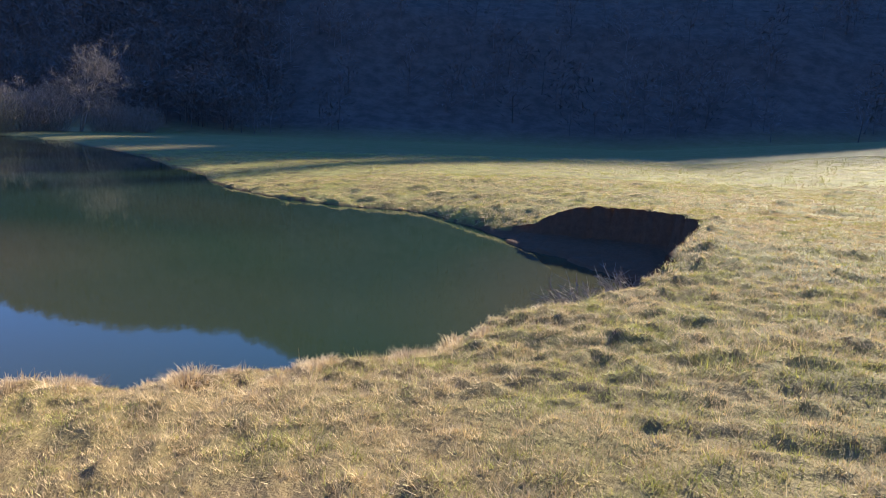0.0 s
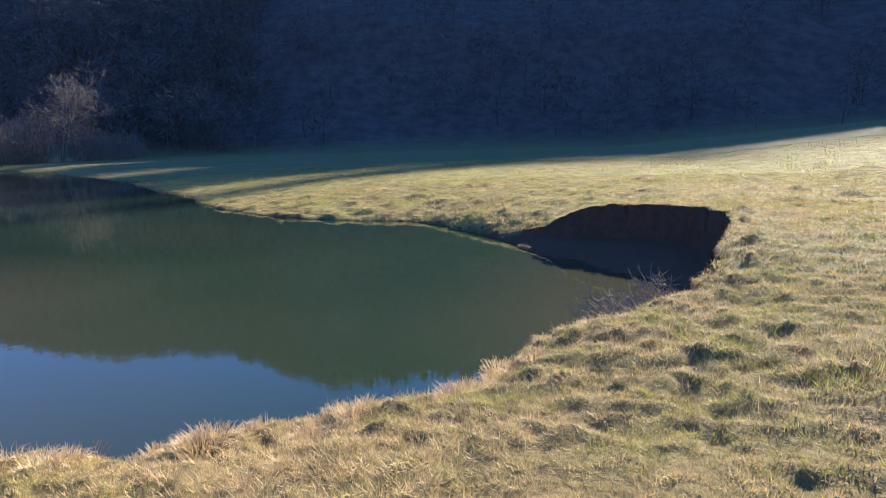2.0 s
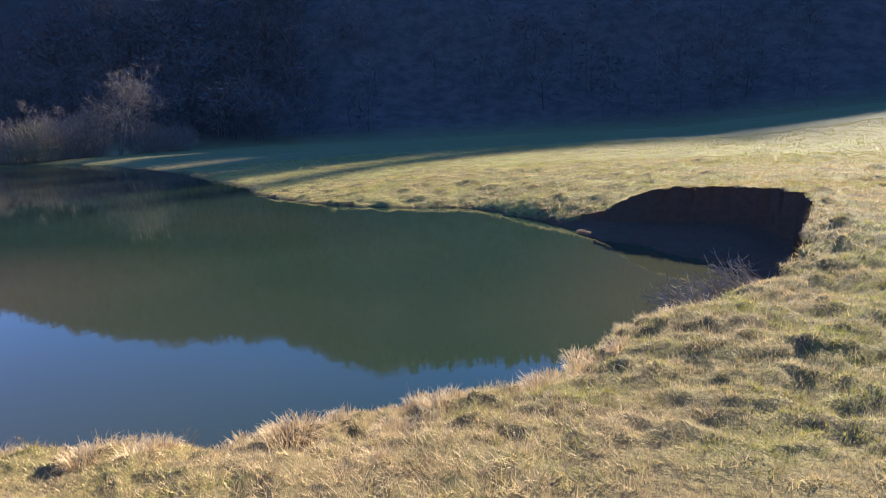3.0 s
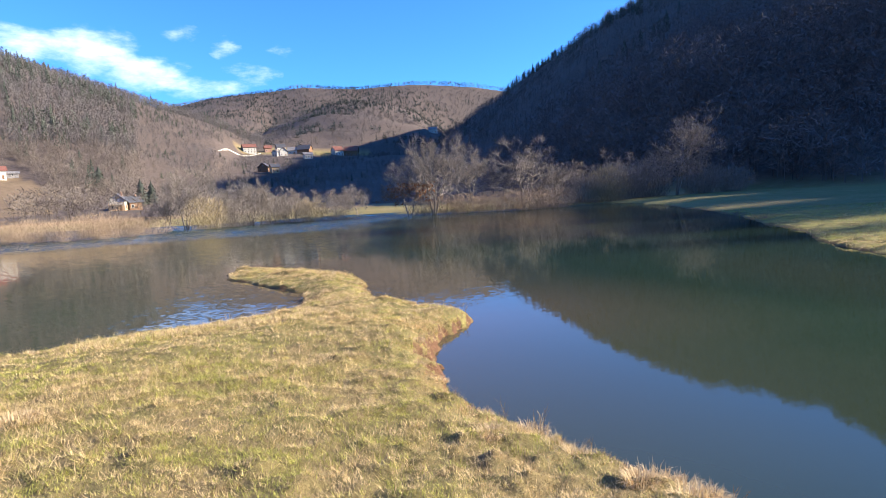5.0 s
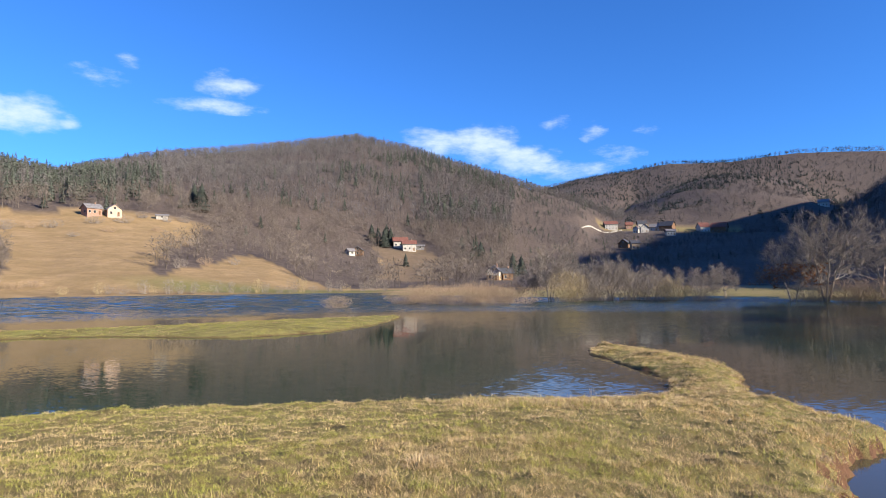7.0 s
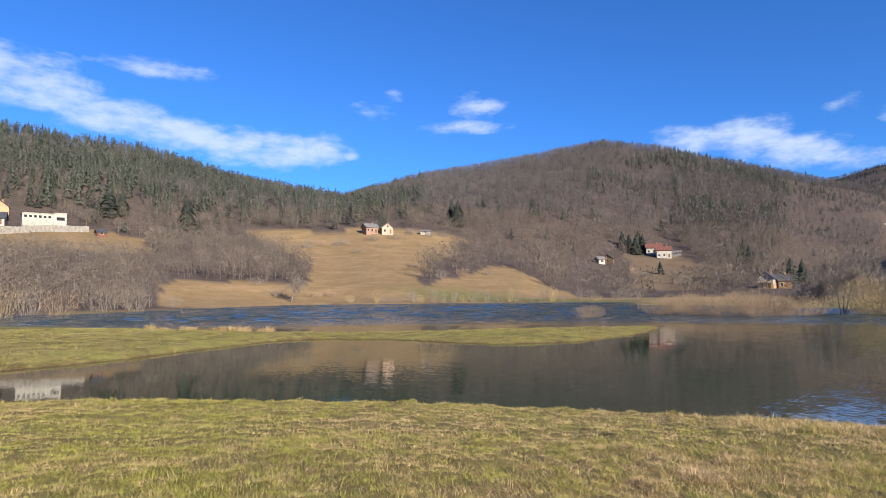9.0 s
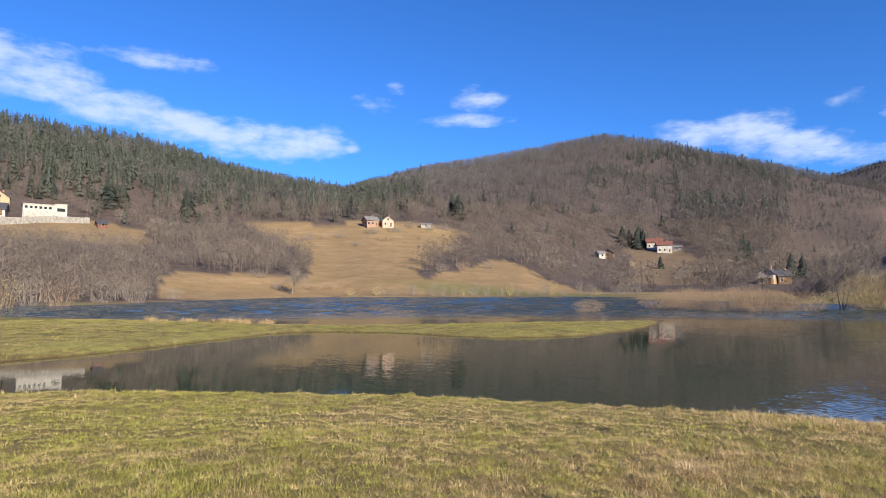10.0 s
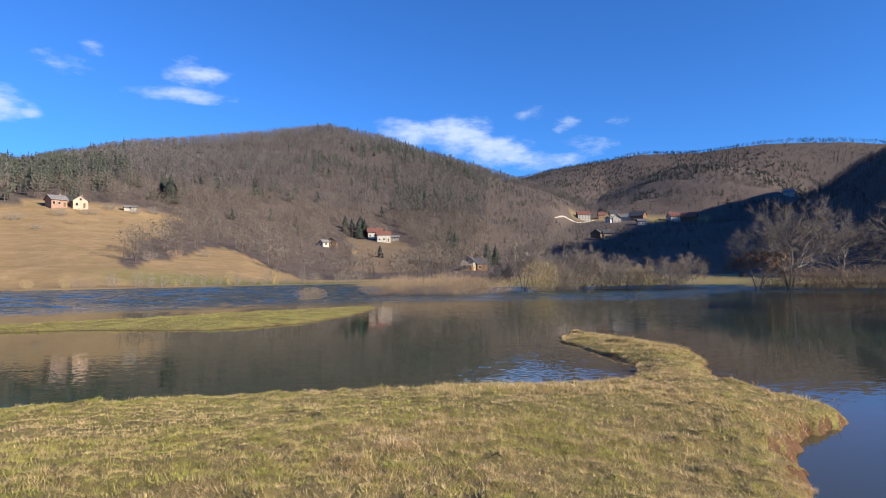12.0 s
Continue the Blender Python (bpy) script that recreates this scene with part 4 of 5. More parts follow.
def shrub(name, x, y, height, width, seed, mat, label, group, stems=70, twigs=6, fan=1.0):
    """A many-stemmed leafless shrub."""
    rs = np.random.RandomState(seed)
    x, y, k = afield(x, y)
    height, width = height * k, width * k
    fat = max(1.0, math.hypot(x, y) / 75)
    z = max(float(ground_height(np.array([x]), np.array([y]), False)[0]), -0.05) - .1
    root = tagged(new(name), label, "shrub", group)
    root.location = (x, y, z)
    big, small = [], []

    def inside():
        while True:
            p = rs.uniform(-1, 1, 3)
            if p @ p < 1:
                return np.array([p[0] * width * .5, p[1] * width * .5, height * (.52 + .48 * p[2])])

    for _ in range(stems):
        top = inside()
        b = np.array([top[0] * .55, top[1] * .55, 0]) + rs.normal(size=3) * (.05 * width, .05 * width, 0)
        midp = b + (top - b) * .5 + rs.normal(size=3) * .05 * height
        big += tube(b, midp, .005 * height ** .6 * fat, .0035 * height ** .6 * fat, 3)
        s = rs.normal(size=3)
        big.append(sliver(midp, top, .014 * height ** .5 * fat, s / np.linalg.norm(s)))
        for _ in range(int(twigs * 1.5)):
            o = inside()
            e = o / (np.linalg.norm(o) + .1) * .7 + rs.normal(size=3) * .5 + np.array([0, 0, .4])
            s = np.cross(e, rs.normal(size=3))
            small.append(sliver(o, o + e / np.linalg.norm(e) * height * rs.uniform(.08, .18), .014 * height ** .5 * fat, s / np.linalg.norm(s)))
    for nm, tr in (("stemwork", big), ("crown", small)):
        t = np.array(tr)
        tagged(part(nm, t.reshape(-1, 3), np.arange(len(t) * 3).reshape(-1, 3), mat, root), kind="stuff")
    return root


def polar(az, r):
    return -math.sin(radians(az)) * r, math.cos(radians(az)) * r


def build_waterside():
    T = "tall leafless alder standing at the flooded shore"
    bare_tree("alder_tree", *polar(-24.6, 69), 9.2, 3, T, stems=3, spread=1.1)
    bare_tree("oak_tree", *polar(-22.3, 69), 6.4, 4, "small oak with rusty withered leaves over the water", stems=2, spread=1.2, leaves=1500)
    bare_tree("alder_tree", *polar(-28.4, 76), 8.6, 5, T, stems=2, spread=1.1)
    bare_tree("alder_tree", *polar(-33.0, 74), 9.8, 6, T, stems=2, spread=1.1)
    bare_tree("alder_tree", *polar(-36.0, 80), 5.6, 7, "smaller leafless alder beside the brown scrub", stems=2)
    bare_tree("poplar_tree", *polar(-46.6, 86), 11.4, 8, "tall pale leafless poplar catching the sun", stems=2, spread=1.1, width=.75)
    bare_tree("willow_tree", *polar(-2.2, 70), 7.4, 9, "leafless willow rising from flooded scrub", stems=3, spread=1.1)
    bare_tree("willow_tree", *polar(-7.8, 72), 6.2, 10, "leafless willow rising from flooded scrub", stems=3, spread=1.1)
    bare_tree("willow_tree", *polar(-10.8, 75), 4.4, 12, "leafless willow rising from flooded scrub", stems=3)
    for az, r, h, sd in ((-.6, 73, 4.2, 21), (-4.6, 75, 4.8, 22), (-6.4, 78, 5.0, 23), (-9.6, 78, 4.6, 24), (-12.8, 76, 4.0, 25), (-15.4, 80, 4.2, 26), (-17.4, 84, 4.4, 27), (-38.2, 86, 6.0, 30), (-41.5, 88, 6.4, 31)):
        bare_tree("willow_tree", *polar(az, r), h, sd, "leafless willow in the belt along the flooded shore", stems=2, spread=1.2)
    bare_tree("ash_tree", *polar(45.6, 166), 8.6, 11, "lone leafless ash above the far shore", stems=2, spread=1.0)
    rs = np.random.RandomState(77)
    G = "scrub in the flood water"
    # scrub standing in the water
    for az, r, h, w, m in ((17.9, 58, 1.35, 3.0, RED_TWIGS), (11.4, 66, 1.9, 5, RED_TWIGS), (8.6, 64, 2.3, 5.5, RED_TWIGS), (6.0, 62, 2.4, 5.5, RED_TWIGS), (3.2, 61, 2.3, 5, RED_TWIGS), (.6, 63, 1.7, 4.5, RED_TWIGS),
                           (9.8, 72, 2.4, 5, RED_TWIGS), (4.6, 70, 2.6, 5, RED_TWIGS), (2.0, 72, 2.4, 5, RED_TWIGS),
                           (-3.8, 68, 2.7, 4.4, YELLOW_TWIGS), (-5.6, 70, 2.3, 4, BARK), (-7.0, 71, 2.4, 4, BARK), (-9.4, 72, 2.4, 4.2, BARK), (-11.3, 72, 2.2, 4, BARK), (-13.0, 72, 2.1, 4, YELLOW_TWIGS), (-15.2, 72, 1.9, 4.0, BARK),
                           (-23.4, 70, 2.2, 4, BARK), (-25.8, 69, 2.5, 4.5, RED_TWIGS), (-27.8, 69, 2.6, 4.8, RED_TWIGS), (-29.8, 69, 2.5, 4.8, RED_TWIGS), (-31.9, 69, 2.7, 4.8, RED_TWIGS), (-34.0, 69, 2.6, 4.8, RED_TWIGS),
                           (-36.2, 71, 2.6, 4.8, RED_TWIGS), (-35.0, 78, 3.8, 5.4, BARK),
                           (-38.6, 82, 3.8, 6, BARK), (-40.8, 82, 4.6, 6, YELLOW_TWIGS), (-42.8, 84, 4.8, 6, BARK), (-44.6, 85, 5.6, 6, BARK), (-48.6, 88, 4.5, 6, BARK), (-51.0, 90, 3.6, 6, BARK)):
        lab = {RED_TWIGS.name: "brown willow scrub standing in the flood water", YELLOW_TWIGS.name: "yellowish willow scrub at the flooded edge", BARK.name: "grey leafless scrub at the flooded edge"}[m.name]
        shrub("willow_shrub", *polar(az, r), h * (.95 if az > -1 else 1.3 if az > -20 else .95), w * 1.05, int(rs.randint(1e6)), m, lab, G, stems=int(40 * w), twigs=9)
    # along the far shore
    k = 0
    for az in np.arange(13.6, 38.5, 1.05):
        k += 1
        a = az + rs.uniform(-.3, .3)
        x, y = polar(a, 150)
        while shore_distance([x], [y])[0] < 1.5:
            x, y = x * 1.01, y * 1.01
        shrub("shore_shrub", x, y, rs.uniform(1.7, 4.0), rs.uniform(2.0, 4.2), int(rs.randint(1e6)), (YELLOW_TWIGS, BARK, BARK, BARK)[k % 4], "low leafless shrub on the far shore", "shrubs along the far shore", 34, 6)
    for az, r, h, w, m in ((68.2, 96, 4.6, 6.5, YELLOW_TWIGS), (64.0, 103, 3.8, 6, RED_TWIGS), (70.8, 98, 4.4, 6, YELLOW_TWIGS), (55.6, 136, 2.6, 4, BARK), (43.4, 172, 2.4, 5, RED_TWIGS), (42.0, 174, 2.1, 4, RED_TWIGS), (46.8, 172, 2.4, 4, BARK), (40.2, 163, 1.9, 3, YELLOW_TWIGS),
                           (61.0, 116, 4.2, 6, BARK), (58.6, 122, 4.4, 6, BARK), (66.0, 112, 4.4, 6, BARK), (29.5, 196, 2.6, 5, RED_TWIGS), (31.5, 190, 2.8, 5, BARK), (27.0, 200, 2.4, 4, BARK),
                           (47, 236, 3.2, 7, BARK), (44, 240, 3.4, 7, BARK), (41, 244, 3.4, 8, BARK), (38, 248, 3.0, 7, BARK), (36, 252, 3.2, 8, BARK), (42.5, 243, 2.6, 6, RED_TWIGS), (45.6, 238, 2.8, 7, RED_TWIGS), (37, 236, 2.2, 6, RED_TWIGS), (31.2, 262, 3.0, 6, BARK), (30.6, 226, 3.0, 6, BARK), (48.6, 180, 2.6, 6, BARK), (34.5, 262, 3, 5, BARK), (32.6, 258, 2.6, 5, BARK), (50, 228, 2.6, 5, RED_TWIGS),
                           (39.5, 230, 1.6, 4, BARK), (33.4, 240, 1.6, 4, RED_TWIGS)):
        lab = "leafless shrub on the golden pasture" if r > 110 else "yellow-twigged willow bush by the water"
        shrub("pasture_shrub", *polar(az, r), h, w, int(rs.randint(1e6)), m, lab, "shrubs on the pasture", 50, 7)


def fir_tree(x, y, height, seed):
    rs = np.random.RandomState(seed)
    x, y, k = afield(x, y)
    height *= k
    root = tagged(new("fir_tree"), "dark green fir beside the farm buildings", "tree", "firs near the farm")
    root.location = (x, y, float(ground_height(np.array([x]), np.array([y]), False)[0]) - .2)
    t = np.array(conifer_tris(rs, 12, 13, .27, .04)) * height
    part("trunk", *(lambda v: (v.reshape(-1, 3), np.arange(len(v) * 3).reshape(-1, 3)))(np.array(tube((0, 0, 0), (0, 0, height * .9), .018 * height, .004 * height, 6))), TIMBER, root)
    part("crown", t.reshape(-1, 3), np.arange(len(t) * 3).reshape(-1, 3), NEEDLES, root)


build_waterside()
for az_, r_, h_ in ((14.0, 292, 9), (13.4, 288, 10), (12.8, 294, 9), (13.2, 296, 10), (14.6, 300, 8), (11.4, 243, 5.6), (29.8, 292, 14), (30.4, 300, 12), (1.2, 222, 9), (.4, 226, 8), (54.5, 282, 13), (60.6, 280, 14), (59.6, 284, 12), (4.2, 262, 9)):
    fir_tree(*polar(az_, r_), h_, int(az_ * 10 + r_))


# ---------------- houses ----------------
def box_quads(x0, x1, y0, y1, z0, z1):
    v = [(x, y, z) for z in (z0, z1) for y in (y0, y1) for x in (x0, x1)]
    f = [(0, 2, 3, 1), (4, 5, 7, 6), (0, 1, 5, 4), (2, 6, 7, 3), (0, 4, 6, 2), (1, 3, 7, 5)]
    return v, f


def box_part(name, dims, mat, parent, label=""):
    return part(name, *box_quads(*dims), mat, parent, label)


def poly_part(name, verts, faces, mat, parent, label=""):
    me = bpy.data.meshes.new(name)
    me.from_pydata([tuple(v) for v in verts], [], faces)
    me.update()
    me.materials.append(mat)
    ob = new(name, me)
    ob.parent = parent
    if label:
        tagged(ob, label)
    return ob


def window(parent, x, y, z, w, h, axis):
    """A window set into a wall: pale frame proud of the wall, dark pane inside it."""
    fr = new("window")
    fr.parent = parent
    t, e = .06, .09
    if axis == "y":
        box = lambda a, b, c, d, lo, hi: (x + a, x + b, y - hi, y - lo, z + c, z + d)
    else:
        s = 1 if axis == "x" else -1
        box = lambda a, b, c, d, lo, hi: ((x + lo, x + hi) if s > 0 else (x - hi, x - lo)) + (y + a, y + b, z + c, z + d)
    box_part("pane", box(-w / 2, w / 2, 0, h, -.02, .02), PANE, fr)
    for a, b, c, d in ((-w / 2 - e, -w / 2, -e, h + e), (w / 2, w / 2 + e, -e, h + e), (-w / 2, w / 2, h, h + e), (-w / 2, w / 2, -e, 0)):
        box_part("frame", box(a, b, c, d, -.02, t), PLASTER, fr)


def house(x, y, turn, w, d, h, rise, wall, roof, label, cols=3, rows=1, gable_front=False, base=None, chimney=True, eaves=.5, balcony=False, lower=None):
    """A gabled house; its front is the -y side before it is turned. turn: degrees from facing the hollow."""
    x, y, k = afield(x, y)
    w, d, h, rise, eaves = w * k, d * k, h * k, rise * k, eaves * k
    z = float(ground_height(np.array([x]), np.array([y]), False)[0]) - .2
    root = tagged(new("house"), label, "house")
    root.matrix_world = pose(x, y, z, 0, 0, math.degrees(math.atan2(-x, y)) + turn)
    W, D = w / 2, d / 2
    foot = -1.6
    if gable_front:
        vs = [(-W, -D, foot), (W, -D, foot), (W, D, foot), (-W, D, foot), (-W, -D, h), (W, -D, h), (W, D, h), (-W, D, h), (0, -D, h + rise), (0, D, h + rise)]
        fs = [(0, 1, 5, 8, 4), (2, 3, 7, 9, 6), (1, 2, 6, 5), (3, 0, 4, 7), (4, 8, 9, 7), (5, 6, 9, 8)]
    else:
        vs = [(-W, -D, foot), (W, -D, foot), (W, D, foot), (-W, D, foot), (-W, -D, h), (W, -D, h), (W, D, h), (-W, D, h), (-W, 0, h + rise), (W, 0, h + rise)]
        fs = [(0, 1, 5, 4), (2, 3, 7, 6), (1, 2, 6, 9, 5), (3, 0, 4, 8, 7), (4, 5, 9, 8), (6, 7, 8, 9)]
    poly_part("wall", vs, fs, wall, root)
    # roof: two thick slopes with eaves
    e, th = eaves, .22
    run = W if gable_front else D
    drop = rise / run * e
    for s in (-1, 1):
        lo, hi = (s * (run + e), h - drop + .06), (0, h + rise + .06)
        span = (-(D if gable_front else W) - e, (D if gable_front else W) + e)
        pts = []
        for (a, zz) in (lo, hi):
            for b in span:
                for k in (0, th):
                    pts.append((a, b, zz + k) if gable_front else (b, a, zz + k))
        poly_part("roof", pts, [(0, 1, 3, 2), (4, 6, 7, 5), (0, 4, 5, 1), (2, 3, 7, 6), (1, 5, 7, 3), (0, 2, 6, 4)], roof, root)
    if chimney:
        box_part("chimney", (W * .35, W * .35 + .55, -.3, .3, h + rise * .4, h + rise + .9), RAW_BRICK, root)
    if lower is not None:
        box_part("lower_storey", (-W - .06, W + .06, -D - .06, D + .06, foot, h * .45), lower, root)
    off = .06 if lower is not None else 0
    for r_ in range(rows):
        zz = .9 + r_ * 2.7
        for c in range(cols):
            xx = -W + w * (c + .5) / cols
            if r_ == 0 and c == cols - 1 and cols > 1:
                box_part("door", (xx - .45, xx + .45, -D - .08, -D + .02, 0, 2.05), TIMBER, root)
            else:
                window(root, xx, -D - off, zz, .95, 1.2, "y")
        for s, ax in ((-1, "-x"), (1, "x")):
            window(root, s * (W + off), -D * .3, zz, .9, 1.2, ax)
    if gable_front and rise > 1.8:
        window(root, 0, -D, h + .2, .9, 1.0, "y")
    if balcony:
        box_part("balcony_floor", (-W, W, -D - 1.2, -D - .1, h * .5, h * .5 + .15), TIMBER, root)
        for k in range(9):
            xx = -W + w * k / 8
            box_part("baluster", (xx - .05, xx + .05, -D - 1.2, -D - 1.12, h * .5 + .15, h * .5 + .95), OCHRE, root)
        box_part("railing", (-W, W, -D - 1.22, -D - 1.1, h * .5 + .95, h * .5 + 1.08), OCHRE, root)
    return root


def flat_block(x, y, turn):
    """White modern house of two flat-roofed blocks above a retaining wall."""
    x, y, _ = afield(x, y)
    z = float(ground_height(np.array([x]), np.array([y]), False)[0])
    root = tagged(new("house"), "long white modern flat-roofed house on the hillside", "house")
    root.matrix_world = pose(x, y, z + 1.6, 0, 0, math.degrees(math.atan2(-x, y)) + turn)
    box_part("wall", (-8, 3.5, -4, 4, -3.6, 3.4), PLASTER, root)
    box_part("wall", (3.52, 8, -3, 4, -3.6, 4.0), PLASTER, root)
    box_part("roof", (-8.2, 3.45, -4.2, 4.2, 3.4, 3.65), STONE, root)
    box_part("roof", (3.4, 8.2, -3.2, 4.2, 4.0, 4.25), STONE, root)
    for k in range(6):
        window(root, -6.8 + k * 1.7, -4, 1.6, 1.0, 1.0, "y")
    window(root, 5.8, -3, 1.0, 3.0, 1.4, "y")
    box_part("lower_storey", (-7.8, 3.2, -5.2, -4.05, -3.6, .6), STONE, root)


def stone_wall(x0, y0, x1, y1, hgt, label):
    """A pale retaining wall that follows the slope in steps."""
    (x0, y0, k), (x1, y1, _) = afield(x0, y0), afield(x1, y1)
    hgt *= k
    n = max(3, int(math.hypot(x1 - x0, y1 - y0) / 2.2))
    root = tagged(new("retaining_wall"), label, "wall")
    rs = np.random.RandomState(int(abs(x0)))
    for k in range(n):
        u = (k + .5) / n
        x, y = x0 + (x1 - x0) * u, y0 + (y1 - y0) * u
        z = float(ground_height(np.array([x]), np.array([y]), False)[0])
        L = math.hypot(x1 - x0, y1 - y0) / n
        b = box_part("stone_course", (-L / 2 + .01, L / 2 - .01, -.4, .4, -1.2, hgt * rs.uniform(.85, 1.05)), STONE, root)
        b.matrix_basis = pose(x, y, z, 0, 0, math.degrees(math.atan2(y1 - y0, x1 - x0)))
    return root


# farm on the pasture
house(-162.3, 205.7, 24, 5.4, 5, 2.6, 1.6, RAW_BRICK, GREY_TILE, "small raw-brick farmhouse with a grey roof", cols=3)
house(-156.6, 210, 14, 5.0, 5, 2.5, 1.9, PEACH, GREY_TILE, "peach gabled farmhouse with a grey roof", cols=2, gable_front=True)
house(-142.6, 219.8, 0, 4.2, 2.6, 1.5, .5, STONE, GREY_TILE, "low pale shed at the edge of the pasture", cols=1, chimney=False)
# farm among the firs
house(-60, 284.8, 4, 6.6, 5, 2.9, 1.7, PLASTER, RED_TILE, "white farmhouse with a dark red roof", cols=3)
house(-54.5, 278.7, 6, 6.2, 5, 3.4, 1.5, PLASTER, RED_TILE, "cream farmhouse with a faded red roof among firs", cols=3)
house(-49.9, 282.6, 2, 3.8, 3.6, 1.5, .7, GREY_TILE, GREY_TILE, "grey lean-to shed beside the cream farmhouse", cols=1, chimney=False)
house(-73.5, 246.3, 30, 2.9, 3, 1.9, .9, PLASTER, GREY_TILE, "small white shed on the slope", cols=1, chimney=False)
house(-71.1, 250.1, -10, 4.2, 3.6, 2.3, 1.4, TIMBER, DARK_TILE, "brown wooden shed on the slope", cols=1, gable_front=True, chimney=False)
house(-10.7, 207.7, -12, 4.2, 5, 3.2, 1.8, PLASTER, DARK_TILE, "white chalet with an ochre balcony by the woods", cols=2, gable_front=True, balcony=True, lower=OCHRE)
house(-6.8, 209, 20, 3.6, 4, 2.6, 1.5, TIMBER, DARK_TILE, "dark timber outbuilding beside the chalet", cols=2)
# hamlet above the retaining wall
flat_block(-225, 104.3, 6)
house(-246, 99, 4, 5.8, 6, 3.6, 2.3, OCHRE, DARK_TILE, "ochre wooden house with a dark roof", cols=3, rows=1, gable_front=True)
house(-231, 90.6, -8, 8.8, 6.5, 2.2, 2.1, PLASTER, DARK_TILE, "white bungalow with a wide dark roof", cols=4)
house(-211.9, 116.9, 14, 2.9, 2.6, 1.6, .9, RED_TILE, DARK_TILE, "little red shed at the wood's edge", cols=1, chimney=False)
stone_wall(-210, 80.7, -219.5, 116.5, 2.3, "pale stone retaining wall below the houses")
# village at the valley head
house(67.5, 489.4, 10, 9.6, 8, 4.4, 2.4, PLASTER, RED_TILE, "white village house with a red roof", cols=4, rows=2)
stone_wall(38.5, 420.2, 52.9, 459, .7, "white terrace wall along the slope below the village")
stone_wall(52.9, 459, 75.2, 483.2, 1.0, "white terrace wall beside the village house")
house(77.9, 437.1, -14, 3.4, 4, 3.2, 1.6, PLASTER, DARK_TILE, "small white village house with a dark roof", cols=2, gable_front=True)
house(85.2, 447, 10, 5.4, 5, 3.4, 2.6, PLASTER, DARK_TILE, "white gabled village house with a dark brown roof", cols=2, gable_front=True)
house(82.3, 492.2, 8, 5.2, 5, 3.0, 2.0, RAW_BRICK, RED_TILE, "pinkish village house with a faded roof", cols=2)
house(98, 474, -8, 6.8, 6, 2.8, 2.4, PLASTER, GREY_TILE, "small white village house with a grey roof", cols=2)
house(92, 492, 12, 6.6, 6, 3.4, 2.4, PLASTER, DARK_TILE, "white village house behind the others", cols=3)
house(106.5, 470.1, -20, 9.6, 8, 4.0, 3.4, TIMBER, DARK_TILE, "dark timber village house with a dark roof", cols=3)
house(95, 411.2, 12, 5.6, 5, 2.6, 1.4, PLASTER, GREY_TILE, "cream village house with a grey roof", cols=3)
house(137, 487.6, 24, 7.4, 8, 4.0, 3.2, PLASTER, RED_TILE, "white house with a reddish roof by the field", cols=3)
house(149.1, 487.7, -10, 11, 9, 3.8, 3.6, TIMBER, RED_TILE, "timber barn with a reddish roof by the field", cols=3, chimney=False)
house(60.6, 346, 14, 4.3, 5, 3.2, 1.6, OCHRE, DARK_TILE, "orange house with a dark roof below the village", cols=2)
house(56.6, 356, -16, 5.6, 5, 2.8, 2.2, TIMBER, DARK_TILE, "dark timber barn beside the orange house", cols=2, gable_front=True, chimney=False)
house(267.9, 581.2, -6, 8.4, 7, 3.6, 2.6, PLASTER, GREY_TILE, "lone white farmhouse on the distant hill", cols=3, rows=1)


# ---------------- grass, tussocks and bank litter ----------------
def blades(rs, x, y, away, length, width, lean):
    """Single bent grass blades, one triangle each, that lean away from the heart of their tuft."""
    n = len(x)
    z = ground_height(x, y)
    b = away + rs.normal(0, .7, n)
    a = b + 1.57 + rs.normal(0, .5, n)
    t = np.abs(rs.normal(lean, .38, n))
    base = np.stack([x, y, z - .006], -1)
    side = np.stack([np.cos(a), np.sin(a), np.zeros(n)], -1) * (width / 2)[:, None]
    tip = base + np.stack([np.cos(b) * np.sin(t), np.sin(b) * np.sin(t), np.cos(t)], -1) * length[:, None]
    tip[:, 2] = np.maximum(tip[:, 2], z + rs.uniform(.006, .03, n))
    return np.stack([base - side, base + side, tip], 1), z


